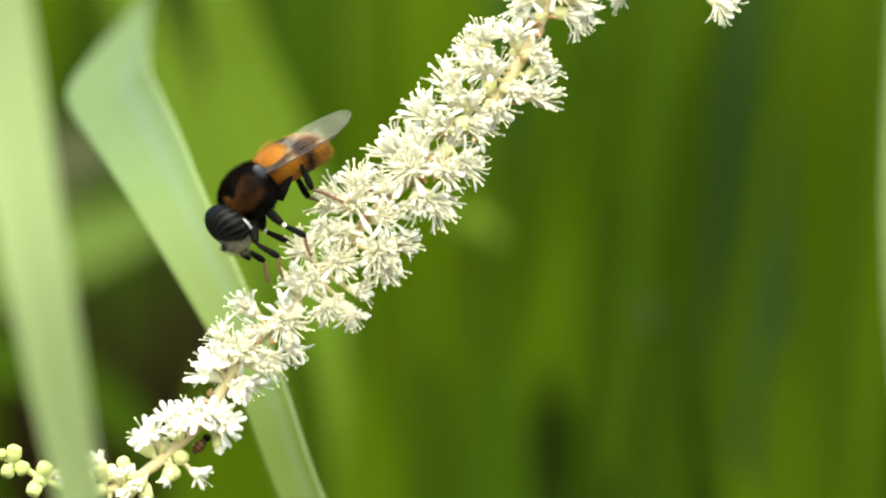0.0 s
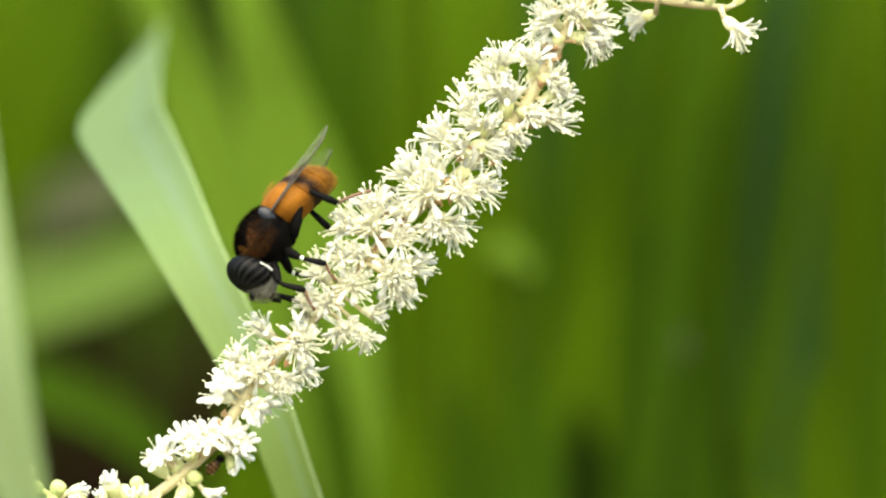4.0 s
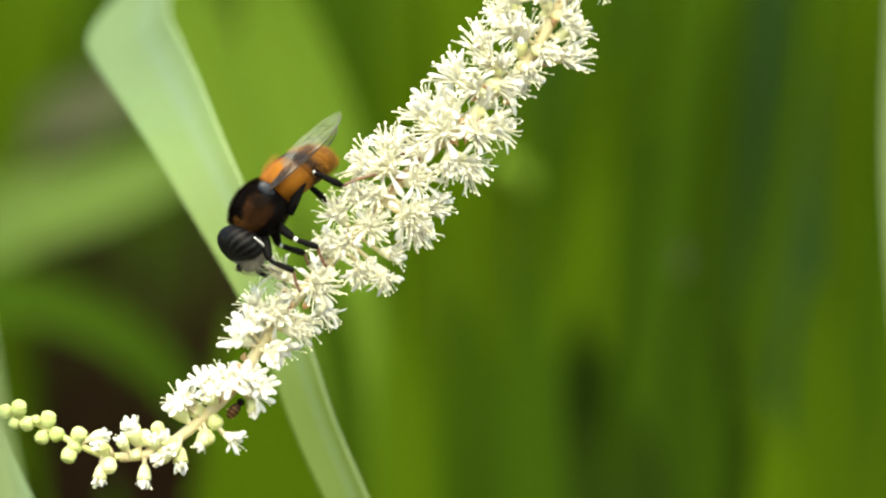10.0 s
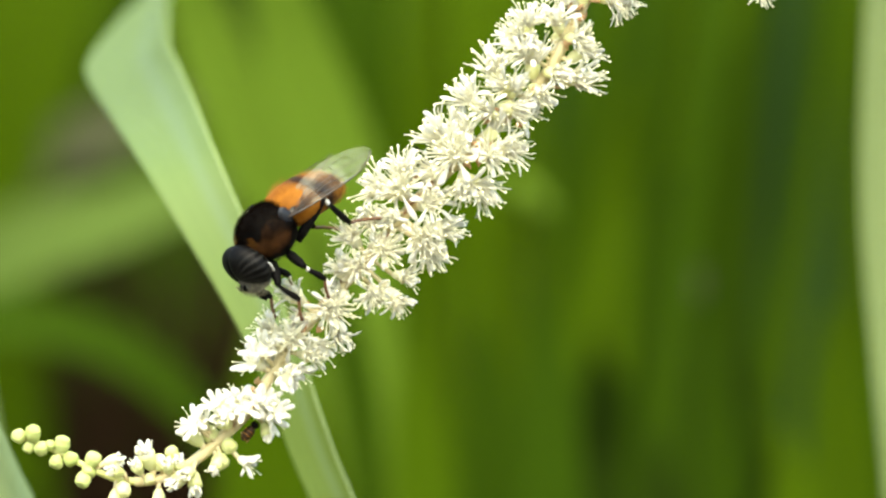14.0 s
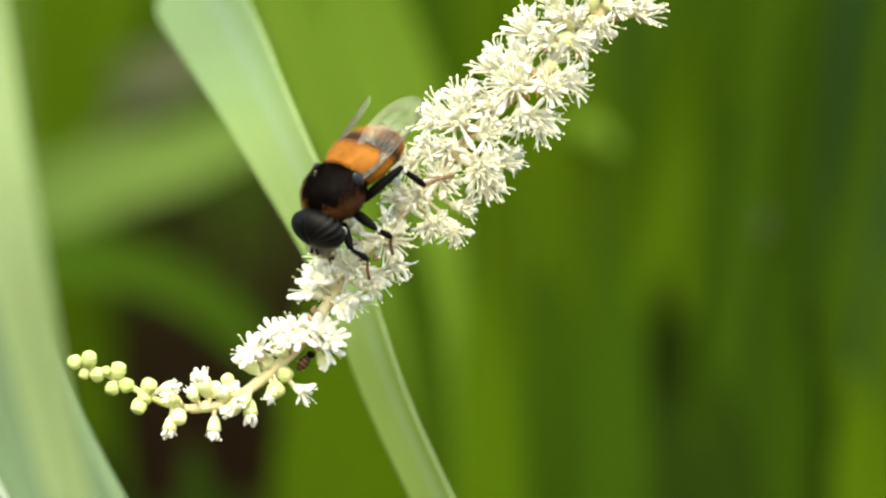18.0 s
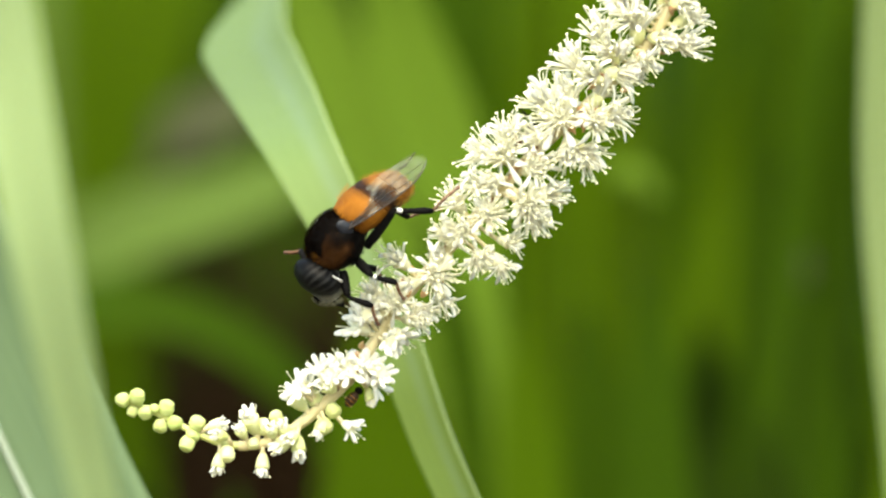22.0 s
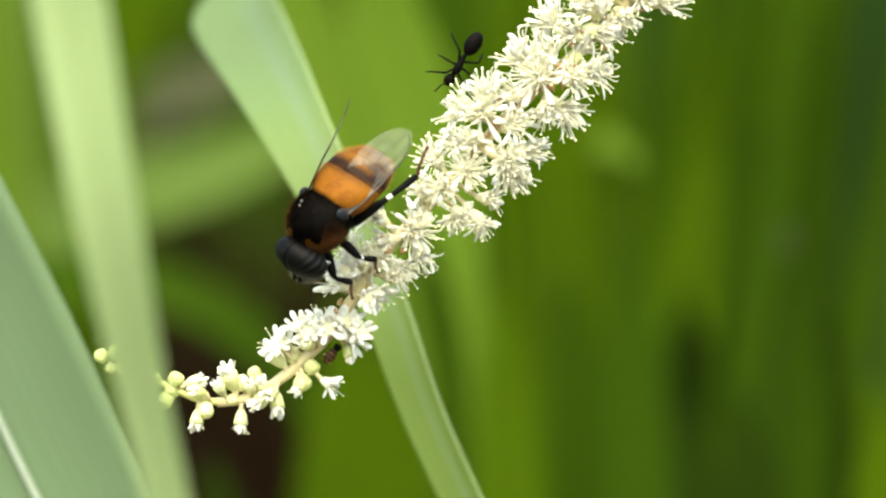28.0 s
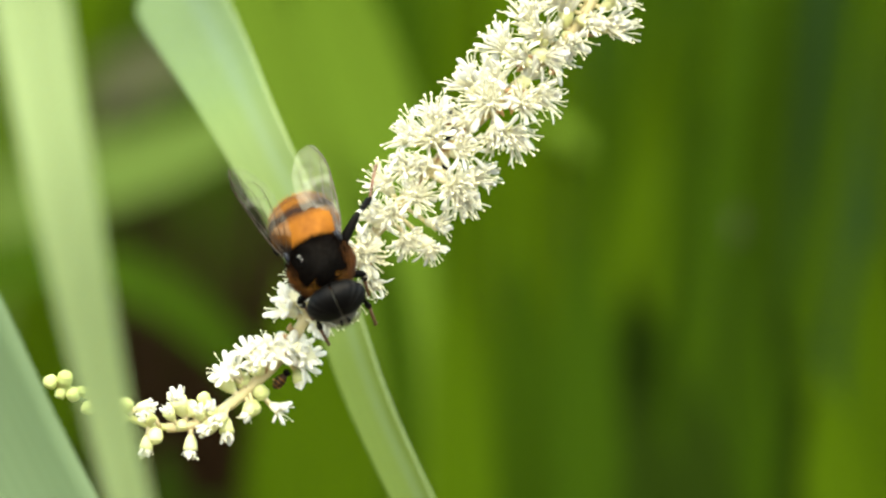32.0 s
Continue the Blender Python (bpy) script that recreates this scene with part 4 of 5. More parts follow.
# head
head = part("head", blob((1.3 * MM, 1.7 * MM, 1.6 * MM), mm(0.05, 0, -0.2), 24, 16), FACE, fly, "grey dusty face", pose(3.05 * MM, 0, -1.15 * MM, 0, 7, 0) @ Matrix.Scale(1.08, 4))
part("muzzle", blob((0.85 * MM, 1.15 * MM, 0.9 * MM), mm(0.6, 0, -0.75), 18, 12), FACE, head)
part("face_hair", hairs(on_shell((1.35, 1.5, 1.6), (0.25, 0, -0.45), 700, lambda d: d.x > 0.1 and d.z < 0.1, 27), 0.30, 0.5, 28, 0.010), PALE_HAIR, head, "pale hair on the face")
for s in (1, -1):
    eb = blob((1.28 * MM, 2.25 * MM, 1.85 * MM), (0, 0, 0), 36, 26)
    cut = bmesh.ops.bisect_plane(eb, geom=eb.verts[:] + eb.edges[:] + eb.faces[:], plane_co=(0, s * 0.06 * MM, 0), plane_no=(0, -s, 0), clear_outer=True)
    bmesh.ops.holes_fill(eb, edges=[e for e in cut["geom_cut"] if isinstance(e, bmesh.types.BMEdge)])
    part("eye", eb, EYE_SHELL, head, "dark grey eye with black stripes", Matrix.Translation(mm(0.05, 0, 0.35)))
    ring = [mm(-0.62, s * 2.02 * math.cos(a), 0.33 + 1.70 * math.sin(a)) for a in (math.pi * (-0.48 + 0.44 * k / 14) for k in range(15))]
    part("eye_rim", tube(ring, [(0.05 + 0.06 * math.sin(math.pi * k / 14)) * MM for k in range(15)], 6), RIM, head, "white rim behind the eye")
    part("antenna", tube([mm(1.1, s * 0.2, -0.25), mm(1.42, s * 0.26, -0.32), mm(1.55, s * 0.3, -0.52), mm(1.52, s * 0.3, -0.72)], [0.07 * MM, 0.09 * MM, 0.16 * MM, 0.09 * MM], 8), LEGS, head)
    part("calypter", blob((0.52 * MM, 0.26 * MM, 0.78 * MM), mm(-1.15, s * 2.16, 0.72), 16, 10), CALYPTER, fly, "blue-grey lobe at the wing base")
part("mouthparts", tube([mm(0.75, 0, -1.4), mm(0.95, 0, -2.0), mm(0.8, 0, -2.5)], [0.28 * MM, 0.2 * MM, 0.16 * MM], 8), LEGS, head)


def leg(name, s, coxa, knee, ankle, toe, thick):
    """A leg whose femur carries the shin and the foot; it turns at the body."""
    c, k, a, t = [mm(p[0], s * p[1], p[2]) for p in (coxa, knee, ankle, toe)]
    k, a, t = k - c, a - c, t - c
    ob = part(name, tube([Vector((0, 0, 0)), k * 0.25, k * 0.6, k * 0.9, k], [v * thick * MM for v in (0.30, 0.36, 0.34, 0.26, 0.2)], 10), LEGS, fly, "black hairy leg", Matrix.Translation(c))
    ak, tk, knee_m = a - k, t - k, Matrix.Translation(k)
    shin = part("shin", tube([Vector((0, 0, 0)), ak * 0.05, ak * 0.19 + Vector((0.06 * MM, 0, 0)), ak * 0.8, ak], [v * thick * MM for v in (0.15, 0.15, 0.17, 0.26, 0.18)], 8), LEGS, ob, m=knee_m)
    if name != "front_leg":
        shin.data.materials.append(RIM)
        for face in shin.data.polygons[8:16]:
            face.material_index = 1
    joints = [ak + (tk - ak) * u + Vector((0, 0, (0.22 * math.sin(u * 3.14)) * MM)) for u in (0, 0.2, 0.4, 0.6, 0.8, 1)]
    line, rad = [], []
    for p, q in zip(joints, joints[1:]):
        line += [p.lerp(q, 0.04), p.lerp(q, 0.75), p.lerp(q, 0.96)]
        rad += [0.10 * thick * MM, 0.15 * thick * MM, 0.10 * thick * MM]
    foot = part("foot", tube(line, rad, 6), TARSUS, ob, "brown jointed foot", knee_m)
    pts = []
    for u in np.linspace(0.1, 0.95, 26):
        for _ in range(5):
            d = Vector((random.uniform(-1, 1), random.uniform(-1, 1), random.uniform(-1, 1))).normalized()
            pts.append(((k * u) / MM + d * 0.28 * thick, d))
    part("leg_hair", hairs(pts, 0.22, 0.3, 40, 0.012), LEGS, ob)
    return ob, shin, foot, k


LEGS_OF = {}
for s in (1, -1):
    LEGS_OF["front", s] = leg("front_leg", s, (1.6, 0.9, -1.8), (2.9, 2.0, -3.0), (2.3, 2.1, -5.1), (3.2, 2.0, -6.6), 1.1)
    LEGS_OF["middle", s] = leg("middle_leg", s, (0.2, 1.1, -2.1), (0.5, 2.8, -3.2), (-0.3, 2.6, -5.3), (0.4, 2.4, -6.8), 1.1)
    LEGS_OF["hind", s] = leg("hind_leg", s, (-1.1, 1.1, -2.0), (-4.8, 2.5, -1.5), (-4.0, 2.5, -4.5), (-5.5, 2.4, -7.0), 1.15)


def wing(s):
    """A clear wing; its root is its origin, it reaches backwards (-x) and outwards."""
    rows = ((0.0, 0.25, -0.3), (0.8, 0.45, -1.1), (1.8, 0.55, -1.9), (3.2, 0.6, -2.5), (4.8, 0.58, -2.75), (6.2, 0.5, -2.65), (7.4, 0.28, -2.2), (8.2, -0.12, -1.6), (8.55, -0.6, -1.05))
    line = spline([Vector(r) for r in rows], 3)
    bm, prev = bmesh.new(), None
    for x, a, b in line:
        ring = []
        for k in range(9):
            y = 0.94 * (a + (b - a) * k / 8)
            z = 0.06 * math.sin(k * 1.9) * (1 - x / 12) + 0.02 * x * math.sin(x * 0.8)
            ring.append(bm.verts.new(mm(-x, s * y, z)))
        if prev:
            for k in range(8):
                bm.faces.new((prev[k], prev[k + 1], ring[k + 1], ring[k]))
        prev = ring
    ob = part("wing", bm, WING, fly, "clear veined wing")
    z = lambda x, y: 0.02 * x * math.sin(x * 0.8) + 0.03
    for vein, r in ((((0, 0.2), (1.8, 0.55), (4.8, 0.58), (7.2, 0.32), (8.5, -0.7)), 0.085), (((0, 0.1), (2.5, 0.15), (4.8, 0.35), (6.2, 0.46)), 0.055), (((0, 0), (2.5, -0.1), (4.2, -0.4), (5.8, -0.15), (7.7, -0.05)), 0.05),
                    (((1, -0.1), (3.5, -0.7), (5.8, -1.1), (7.0, -0.9), (8.3, -0.8)), 0.04), (((1, -0.2), (3.0, -1.3), (5.0, -2.0), (6.5, -1.9), (7.0, -1.1)), 0.038), (((0.6, -0.3), (2.0, -1.4), (3.4, -2.4)), 0.038),
                    (((4.5, -0.35), (4.7, -0.8)), 0.03), (((5.0, -2.0), (5.4, -1.1)), 0.03), (((2.2, -0.1), (2.4, -0.55)), 0.03), (((6.6, 0.4), (7.6, -0.02), (8.35, -0.4)), 0.028), (((3.0, -1.3), (3.3, -1.9), (4.2, -2.6)), 0.028)):
        pts = spline([mm(-x, s * 0.94 * y, z(x, y)) for x, y in vein], 4)
        part("vein", tube(pts, [0.92 * r * MM * (1 - 0.5 * i / len(pts)) for i in range(len(pts))], 5), VEIN, ob)
    return ob


WINGS = {s: wing(s) for s in (1, -1)}

# ---- ant and small bee on the spike ----
ant = thing("ant", "small black ant climbing on the flowers", "ant")
part("head", blob((0.55 * MM, 0.48 * MM, 0.42 * MM), mm(1.9, 0, 0.1), 12, 8), BLACK, ant)
part("thorax", tube([mm(1.45, 0, 0.1), mm(1.0, 0, 0.2), mm(0.4, 0, 0.12), mm(-0.2, 0, 0.0), mm(-0.5, 0, 0.1)], [v * MM for v in (0.14, 0.34, 0.28, 0.2, 0.12)], 10), BLACK, ant)
part("gaster", blob((1.05 * MM, 0.68 * MM, 0.6 * MM), mm(-1.5, 0, 0.15), 14, 10), BLACK, ant)
for s in (1, -1):
    part("antenna", tube([mm(2.2, s * 0.2, 0.3), mm(2.6, s * 0.7, 0.7), mm(3.3, s * 0.8, 0.5)], [0.06 * MM, 0.05 * MM, 0.06 * MM], 6), BLACK, ant)
    for x, reach in ((1.1, 1.0), (0.6, 0.1), (0.1, -1.1)):
        part("leg", tube([mm(x, s * 0.25, 0), mm(x + reach * 0.5, s * 1.0, 0.75), mm(x + reach, s * 1.5, -0.3), mm(x + reach * 1.3, s * 1.75, -0.75)], [v * MM for v in (0.1, 0.09, 0.07, 0.04)], 6), BLACK, ant)
bee = thing("small_bee", "tiny dark and yellow bee clinging under the stalk", "bee")
part("body", blob((0.75 * MM, 0.42 * MM, 0.42 * MM), mm(0, 0, 0), 14, 10), BAND, bee)
for x in (-0.5, -0.15, 0.2):
    part("band", tube([mm(x + 0.035 * k, 0, 0) for k in (0, 1)], [0.44 * MM * math.sqrt(1 - (x / 0.8) ** 2)] * 2, 14), GOLD_HAIR, bee, "yellow band")
part("head", blob((0.3 * MM, 0.36 * MM, 0.34 * MM), mm(0.88, 0, 0), 12, 8), BLACK, bee)

# ---- what moves ----
# seconds, shift to the right and down on the plan, turn in degrees; for the fly the place of its head, and heading, nod and roll
RACEME_ROWS = [(0, 15.2, -1.4, 0.55), (0.5, 11.5, -1.6, 0.06), (1, 7.7, -1.8, 0.88), (1.5, 4.1, -8.6, 0.93), (2, 0.4, -15.5, 0.97),
    (2.5, -7, -12.6, 0.84), (3, -14.4, -9.8, 1.11), (3.5, -15.2, -13.2, 0.6), (4, -16, -16.6, 1.11), (4.5, -15.3, 0.4, 1.25),
    (6.5, 2.1, -29.5, 0.78), (7, 1.4, -23.1, 0.33), (7.5, -2.4, -19.2, 0.29), (8, -6.1, -15.3, 0.68), (8.5, 0.1, -5, -0.33),
    (9, 6.3, 5.4, 0.32), (9.5, 10.5, 19, 0.1), (10, 14.7, 32.6, 0.06), (10.5, 9.8, 31.4, -0.06), (11, 4.8, 30.2, -0.08),
    (11.5, -0.1, 21.5, 0.11), (12, -5, 12.8, 0.08), (12.5, -2.5, 6.2, 0.29), (13, 0.1, -0.4, 0.04), (13.5, 2.2, 20.6, -0.33),
    (15.5, 25.6, 38.8, 0.63), (16, -10.7, 10.2, 0.71), (16.5, -2.9, 3.9, 0.77), (17, 4.8, -2.4, 0.67), (17.5, -0.3, 6.1, 0.63),
    (18, -5.5, 14.7, 0.4), (18.5, -16.4, 8.7, 0.36), (19, -27.4, 2.6, 0.61), (19.5, -26.4, -4.1, 0.34), (20, -25.4, -10.7, 0.21),
    (20.5, -14.7, -3.2, 0.35), (21, -4.1, 4.2, 0.07), (21.5, 0.1, 0.5, 0.15), (22, 4.2, -3.2, -0.03), (22.5, 0.6, -14.8, -0.24),
    (23, -2.9, -26.4, -0.12), (23.5, 3, -35.8, -0.95), (24, 9, -45.3, -0.92), (24.5, 5.9, -55.7, -0.95), (25, 2.9, -66.2, -1),
    (25.5, 2.6, -34.5, -1.04), (26, 2.2, -2.9, -0.44), (26.5, 18.7, -31.3, -0.78), (28.5, -1.4, -29.7, 0.27), (29, 13.9, 5, -0.69),
    (29.5, -3.4, -16.1, 0.02), (30, -20.8, -37.2, 0.06), (30.5, -15.6, -13.5, 0.81), (31, -10.4, 10.1, 0.21),
    (31.5, -4.7, 25.1, -0.02), (32, 1, 40, 0)]
FLY_ROWS = [(0, 495, 360, -135.5, 15, 8), (0.5, 499, 365, -133.4, 6.5, 6.5), (1, 499, 355, -134.7, 11.8, 5), (1.5, 495, 348, -136.8, 8.9, 7.5), (2, 496, 354, -138.5, 17.1, 10), (2.5, 491, 370, -132.7, 14.9, 12),
    (3, 512, 400, -121.7, 18.6, 8), (3.5, 504, 395, -123.4, 9.2, 4), (4, 510, 407, -122, 14.1, 0), (4.5, 526, 418, -116.6, 18.7, -8), (6.5, 493, 429, -118.9, 25.6, 23), (7, 476, 435, -122.1, 23, 25),
    (7.5, 473, 453, -120.3, 23.3, 23), (8, 478, 469, -121.8, 11.6, 12), (8.5, 472, 472, -125.8, 21.3, 5), (9, 467, 494, -126.3, 17.5, 2), (9.5, 456, 478, -130.1, 12.3, 6), (10, 462, 457, -130.2, 12.3, 6),
    (10.5, 457, 463, -129.9, 7.9, 6), (11, 444, 471, -133.5, 11.3, 6), (11.5, 451, 474, -133.4, 13.7, 8), (12, 457, 471, -128.4, 2.4, 10), (12.5, 462, 461, -128.5, 9.7, 12), (13, 456, 461, -130.7, 9.4, 14),
    (13.5, 445, 462, -133.4, 14.9, 20), (15.5, 479, 448, -126.6, 30.7, 34), (16, 472, 459, -128.3, 30, 33), (16.5, 454, 482, -129, 24.7, 35), (17, 460, 503, -123.4, 25.3, 41), (17.5, 479, 515, -119.8, 25.2, 45),
    (18, 471, 512, -123.6, 22.8, 45), (18.5, 453, 492, -127.1, 22.5, 44), (19, 446, 499, -125.8, 22, 43), (19.5, 433, 495, -128.9, 22.3, 40), (20, 415, 494, -130.9, 0, 36), (20.5, 421, 504, -130.5, 14.2, 30),
    (21, 416, 505, -130.6, 14.2, 24), (21.5, 404, 514, -130.3, 8, 23), (22, 390, 533, -128.1, 2.1, 20), (22.5, 396, 536, -124.4, 18.6, 17), (23, 388, 542, -126.3, 14.6, 14), (23.5, 374, 548, -127.8, 2.4, 14),
    (24, 372, 555, -126.2, 0, 18), (24.5, 372, 538, -133.6, 0, 22), (25, 368, 536, -136.8, 0, 26), (25.5, 361, 561, -133.4, 0, 26), (26, 371, 573, -127.1, 0, 26), (26.5, 374, 563, -127.1, 0, 32),
    (28.5, 406, 583, -123.3, 6.2, 58), (29, 406, 600, -120.1, 0, 60), (29.5, 413, 588, -116.9, 17.3, 61.5), (30, 409, 597, -112.9, 14.4, 63), (30.5, 433, 591, -106.8, 29, 70), (31, 463, 587, -88.2, 38, 77),
    (31.5, 523, 587, -70.6, 38, 88), (32, 543, 605, -66.2, 31, 90)]
FRONT_ROWS = [(0, 242), (0.5, 228), (1, 204), (1.5, 165), (2, 96), (2.5, 107), (3, 34), (3.5, 24), (4, 91), (4.2, 158), (4.5, 47), (6.5, 23),
    (7, 39), (7.5, 41), (8, 92), (8.5, 3), (9, 47), (9.5, 60), (10, 14), (10.5, 10), (11, 27), (11.5, -11), (12, -27), (12.5, -15),
    (13, -60), (13.5, -28), (15.5, -30), (16, -75), (17, -24), (18, -25), (19, -34), (20, -87), (20.5, -69), (21, -4), (21.2, -29),
    (22, -30), (22.7, -73), (23, 14), (23.5, -8), (24, 107), (24.8, 250), (25, 99), (25.5, 21), (26, -15), (26.5, 22), (28.5, 125),
    (29, 42), (29.5, 215), (30, 81), (30.5, 106), (31, 151), (31.5, 170), (32, 134)]
RIGHT_ROWS = [(0, 1701), (1, 1691), (2, 1678), (2.4, 1530), (2.7, 1610), (3, 1631), (3.3, 1522), (3.6, 1547), (4, 1663), (4.5, 1656),
    (6.5, 1503), (7, 1646), (7.5, 1534), (8, 1661), (9, 1646), (9.5, 1605), (10, 1643), (10.5, 1579), (11, 1438), (11.5, 1632),
    (12, 1403), (12.5, 1586), (13, 1465), (13.3, 1453), (13.5, 1533), (15.5, 1600), (16, 1485), (17, 1429), (17.7, 1518), (18, 1537),
    (18.5, 1417), (19, 1486), (20, 1359), (20.5, 1528), (21, 1384), (21.5, 1374), (22, 1384), (22.5, 1438), (24, 1455), (26.5, 1519),
    (28.5, 1494), (29, 1444), (29.5, 1531), (30, 1509), (30.5, 1504), (31, 1484), (31.5, 1586), (32, 1608)]
MID_ROWS = [(0, 48), (1, 30), (3, 40), (4, 8), (7, 15), (8, 25), (9, 45), (10, 25), (11, -6), (12, -15), (13, -8), (16, -15), (17, 0),
    (18, 0), (19, -33), (20, -20), (21, 2), (22, 10), (23, 10), (24, 65), (24.8, 100), (25.5, 62), (26, 32), (29, 22), (30, 4),
    (31, 0), (32, 18)]
BROAD_ROWS = [(0, 0), (12, 3), (13, -5), (17, 1), (19, -27), (21.2, -8), (23, 7), (24, 40), (24.8, 80), (25.5, 40), (26, 2), (29.1, 29),
    (30, 22), (31, 22), (32, -8)]


def between(rows, t):
    for a, b in zip(rows, rows[1:]):
        if t <= b[0]:
            u = max(0.0, (t - a[0]) / (b[0] - a[0]))
            return [p + (q - p) * u for p, q in zip(a[1:], b[1:])]
    return list(rows[-1][1:])


def spike_pose(t):
    dx, dy, turn = between(RACEME_ROWS, t)
    p = at(720 + dx, 440 + dy)
    return pose(p.x, p.y, p.z, 0, turn, 0)


def on_spike(t, m):
    """A pose given on the still spike, carried along by the spike as it sways."""
    return spike_pose(t) @ Matrix.Translation(-PIVOT) @ m


def fly_pose(t, px, py, heading, nod, roll):
    """The pose of the hoverfly whose head is at the given place of the plan."""
    th, ph, ps = radians(heading), radians(nod), radians(roll)
    right, up, out = Vector((1, 0, 0)), Vector((0, 0, 1)), Vector((0, -1, 0))
    ahead = (right * math.cos(th) + up * math.sin(th)) * math.cos(ph) + out * math.sin(ph)
    back = right * math.sin(th) - up * math.cos(th)
    left = back.cross(ahead)
    top = back * math.cos(ps) + left * math.sin(ps)
    left = top.cross(ahead)
    m = Matrix((ahead, left, top)).transposed().to_4x4()
    neck = mm(3.05, 0, -1.15)
    reach = m.to_3x3() @ neck
    inner = (m.to_3x3() @ mm(-2.0, 0, -1.5)).y
    place = at(px, py, (-1.0 - 5.0 * math.sin(ps)) * MM + reach.y - inner)
    return on_spike(t, Matrix.Translation(place - reach) @ m)


def sway(ob, foot, rows, still, y):
    """Lets a leaf lean about its foot, so that it shifts by the rows' steps at the height of the lens."""
    step = (y - EYE.y) / PER_M / EYE.z
    walk(ob, [(t, pose(foot[0], foot[1], 0, 0, math.degrees((v - still) * step), 0)) for t, v in rows])


# seconds, the lean of the hind thigh, the stretch of its knee, its splay; the lift of the wings, the spread of each, their roll
HIND_ROWS = [(0, 23, -28, 0), (2, 22, -24, 0), (3, 18, -10, 0), (4, 18, 6, 0), (4.5, 14, 8, 2), (6.5, 12, 20, 4), (7, 22, 70, 4), (7.5, 14, 40, 4), (8, 10, 34, 0), (10, 14, 15, 0), (13, 20, 3, 2), (15.5, 8, 15, 12), (17, 5, 20, 16), (19, 6, 26, 14), (20.5, 6, 38, 8), (21, 4, 42, 6), (22, 2, 48, 4), (23, 4, 72, 4), (24, 6, 84, 5), (26.5, 6, 86, 10), (28.5, 10, 88, 18), (30, 14, 82, 24), (31, 16, 66, 30), (32, 14, 52, 34)]
FAR_HIND_ROWS = [(0, 9, -8, 0), (4, 6, -3, 0), (8, 4, 10, 0), (13, 10, 1, 0), (19, 2, 7, 2), (22, 1, 19, 1), (22.8, 2, 22, 1), (23.05, 14, 85, 2), (23.2, 22, 120, 2), (23.35, 18, 95, 2), (23.6, 2, 22, 1), (26.5, 1, 22, 2), (30, 7, 18, 4), (32, 6, 15, 5)]
WING_ROWS = [(0, -10, 24, 6, 28), (3, -6, 22, 4, 26), (4, -2, 14, 4, 14), (4.5, 2, 12, 4, 14), (6.5, -6, 16, 6, 22), (8.5, -2, 24, 4, 26), (10, -4, 28, 4, 23), (13, -4, 28, 4, 25), (15.5, -4, 12, 14, 28), (17, -2, 9, 14, 27), (19, -2, 8, 14, 26), (20.5, -6, 14, 9, 24), (22, -8, 22, 4, 22), (24, -8, 24, 2, 22), (26, -8, 14, 4, 24), (26.5, -8, 10, 6, 26), (28.5, -5, 6, -2, 24), (30, -3, 8, 0, 22), (31, 0, 8, 10, 20), (31.5, 1, 8, 14, 18), (32, 3, 10, 16, 16)]


LIFTED_FRONT_ROWS = [(0, 0), (21.4, 0), (21.7, -55), (21.95, -112), (22.5, -108), (22.65, -55), (22.85, 0), (32, 0)]


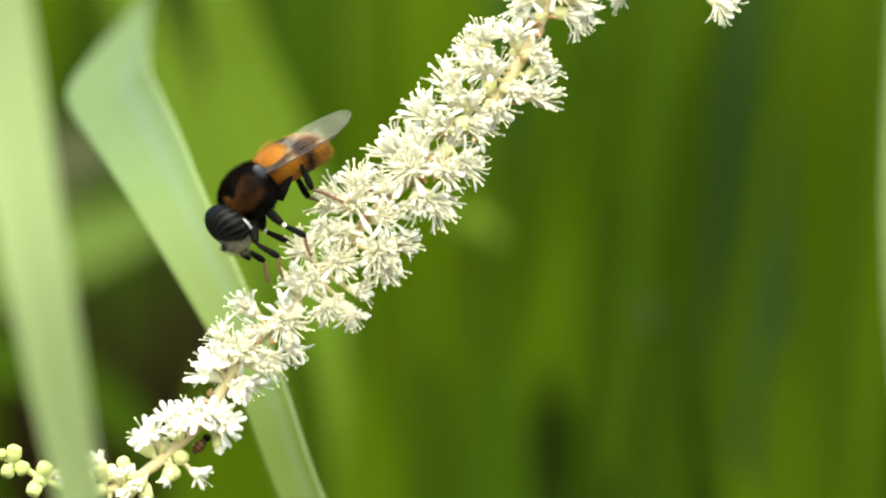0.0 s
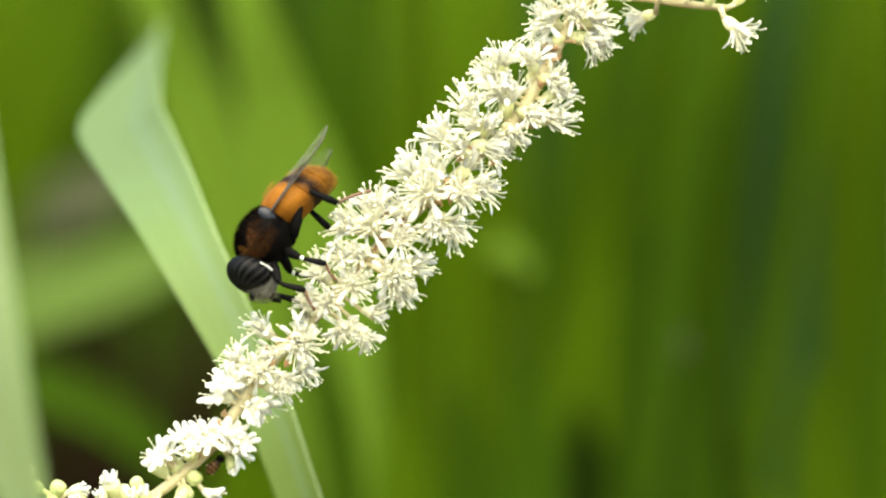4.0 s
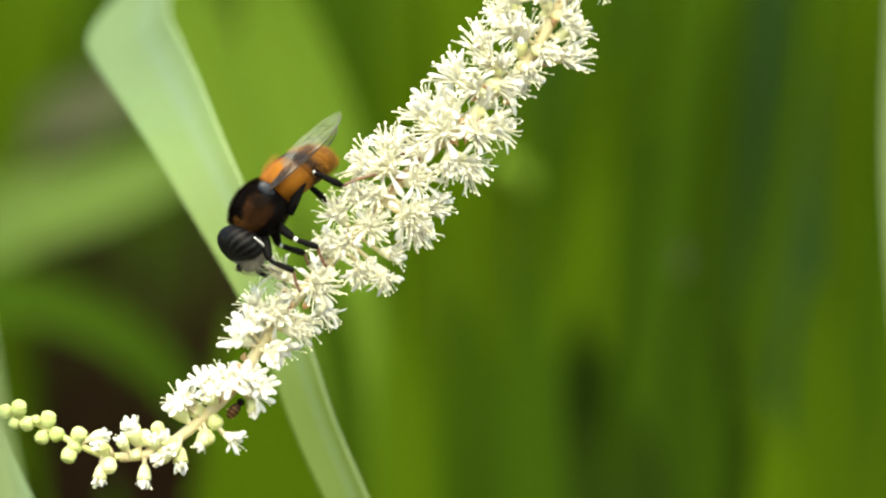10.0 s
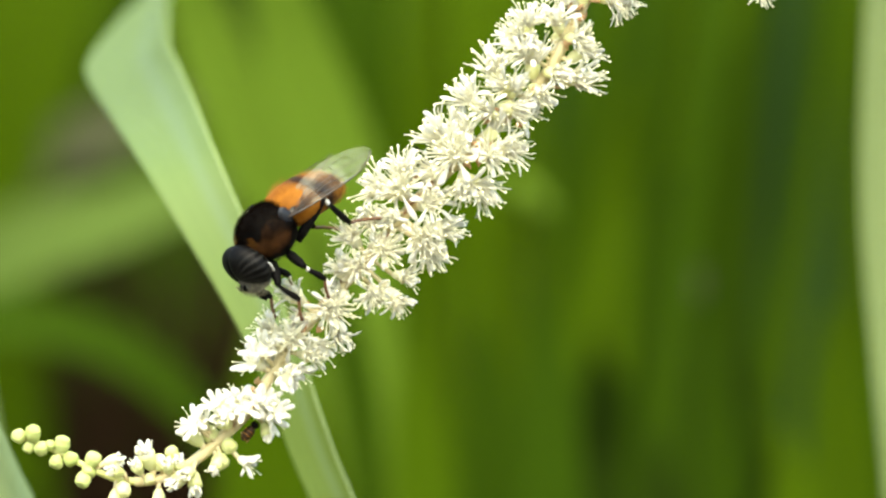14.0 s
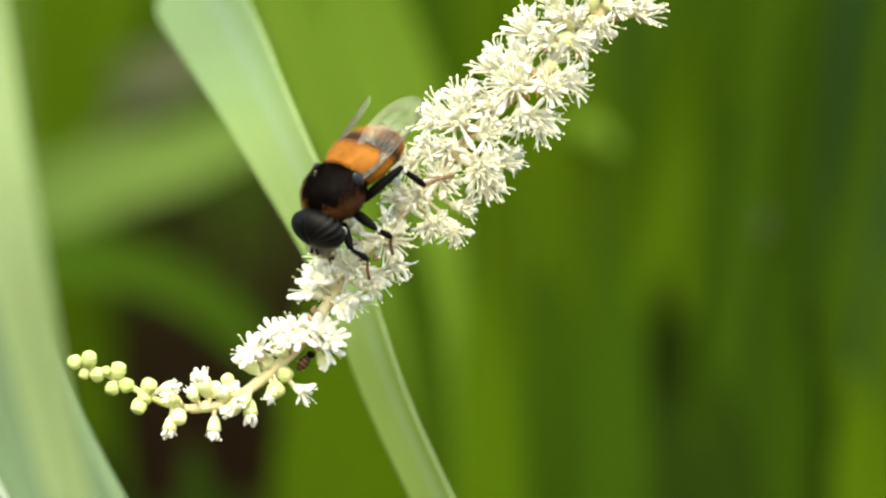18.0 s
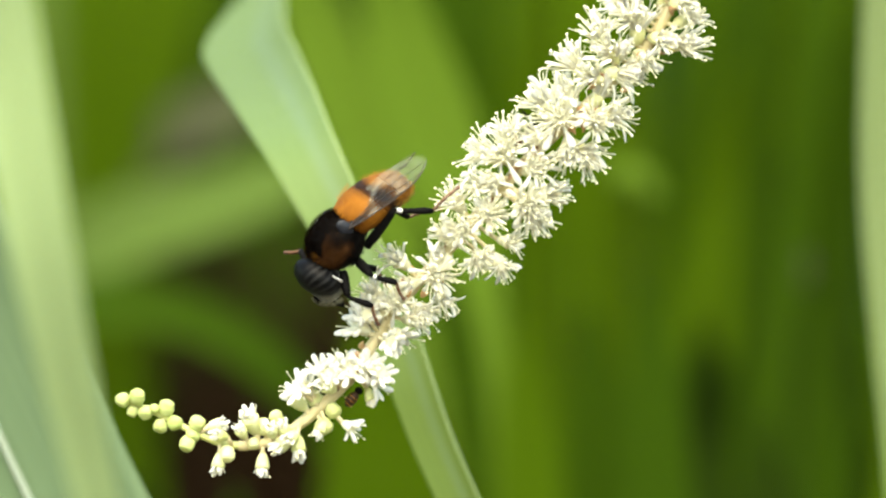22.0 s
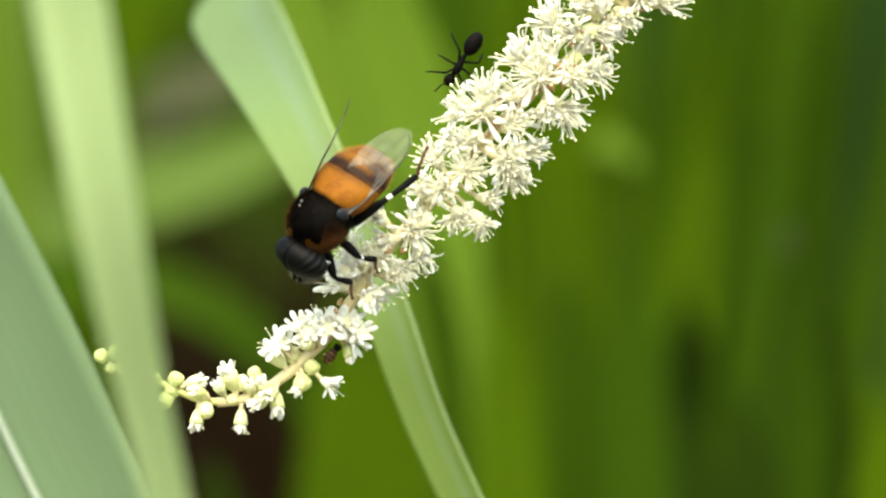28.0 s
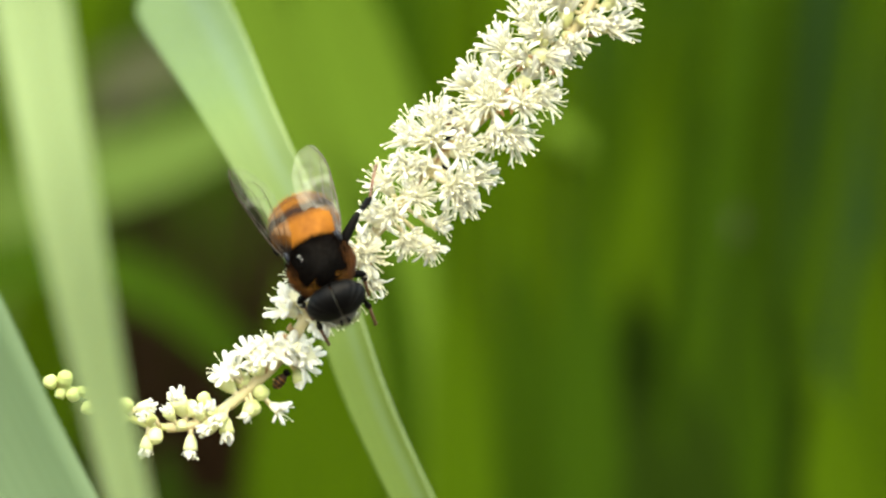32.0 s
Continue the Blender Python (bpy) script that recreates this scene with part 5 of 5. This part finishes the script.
def motions():
    walk(raceme, [(r[0], spike_pose(r[0])) for r in RACEME_ROWS])
    walk(fly, [(r[0], fly_pose(*r)) for r in FLY_ROWS])
    for s in (1, -1):
        walk(WINGS[s], [(t, pose(-1.1 * MM, s * 2.05 * MM, 0.6 * MM) @ pose(0, 0, 0, 0, 0, -left if s > 0 else right) @ pose(0, 0, 0, 0, lift if s > 0 else lift + 32 if t > 28 else lift - 9, 0) @ pose(0, 0, 0, s * -(roll if s > 0 else roll + (30 if t > 28 else 8)), 0, 0)) for t, lift, left, right, roll in WING_ROWS])
        thigh, shin, foot, knee = LEGS_OF["hind", s]
        rows = HIND_ROWS if s > 0 else FAR_HIND_ROWS
        if s < 0:
            walk(LEGS_OF["front", s][0], [(t, Matrix.Translation(mm(1.6, s * 0.9, -1.8)) @ pose(0, 0, 0, a, 0, 0)) for t, a in LIFTED_FRONT_ROWS])
        walk(thigh, [(t, Matrix.Translation(mm(-1.1, s * 1.1, -2.0)) @ pose(0, 0, 0, 0, 0, -s * splay) @ pose(0, 0, 0, 0, a, 0)) for t, a, b, splay in rows])
        for piece in (shin, foot):
            walk(piece, [(t, Matrix.Translation(knee) @ pose(0, 0, 0, 0, b, 0)) for t, a, b, splay in rows])
    bee_place = at(442, 746, -0.0010)
    walk(bee, [(r[0], on_spike(r[0], Matrix.Translation(bee_place) @ pose(0, 0, 0, 0, -50, 0))) for r in RACEME_ROWS])
    ant_rows = [(0, 800, 262, 8.0, 200), (24, 800, 250, 8.0, 200), (25.5, 755, 190, 5.0, 215), (26.1, 728, 195, 4.2, 221), (26.5, 702, 205, 0.0, 228), (28.5, 674, 242, 1.2, 240), (29.3, 670, 268, 2.2, 245), (29.8, 705, 305, 7.0, 260), (32, 740, 320, 8.0, 260)]
    walk(ant, [(t, on_spike(t, Matrix.Translation(at(*between(ant_rows, t)[:2], between(ant_rows, t)[2] * MM)) @ pose(0, 0, 0, 0, -between(ant_rows, t)[3], 0) @ pose(0, 0, 0, 60, 0, 0)))
               for t in sorted({r[0] for r in RACEME_ROWS} | {26.1, 29.3, 29.8})])
    sway(front_leaf, front_foot, FRONT_ROWS, 172, -0.105)
    sway(right_leaf, right_foot, RIGHT_ROWS, 1465, -0.09)
    sway(mid_leaf, mid_foot, MID_ROWS, 0, 0.03)
    sway(broad_leaf, broad_foot, BROAD_ROWS, 0, 0.035)


motions()
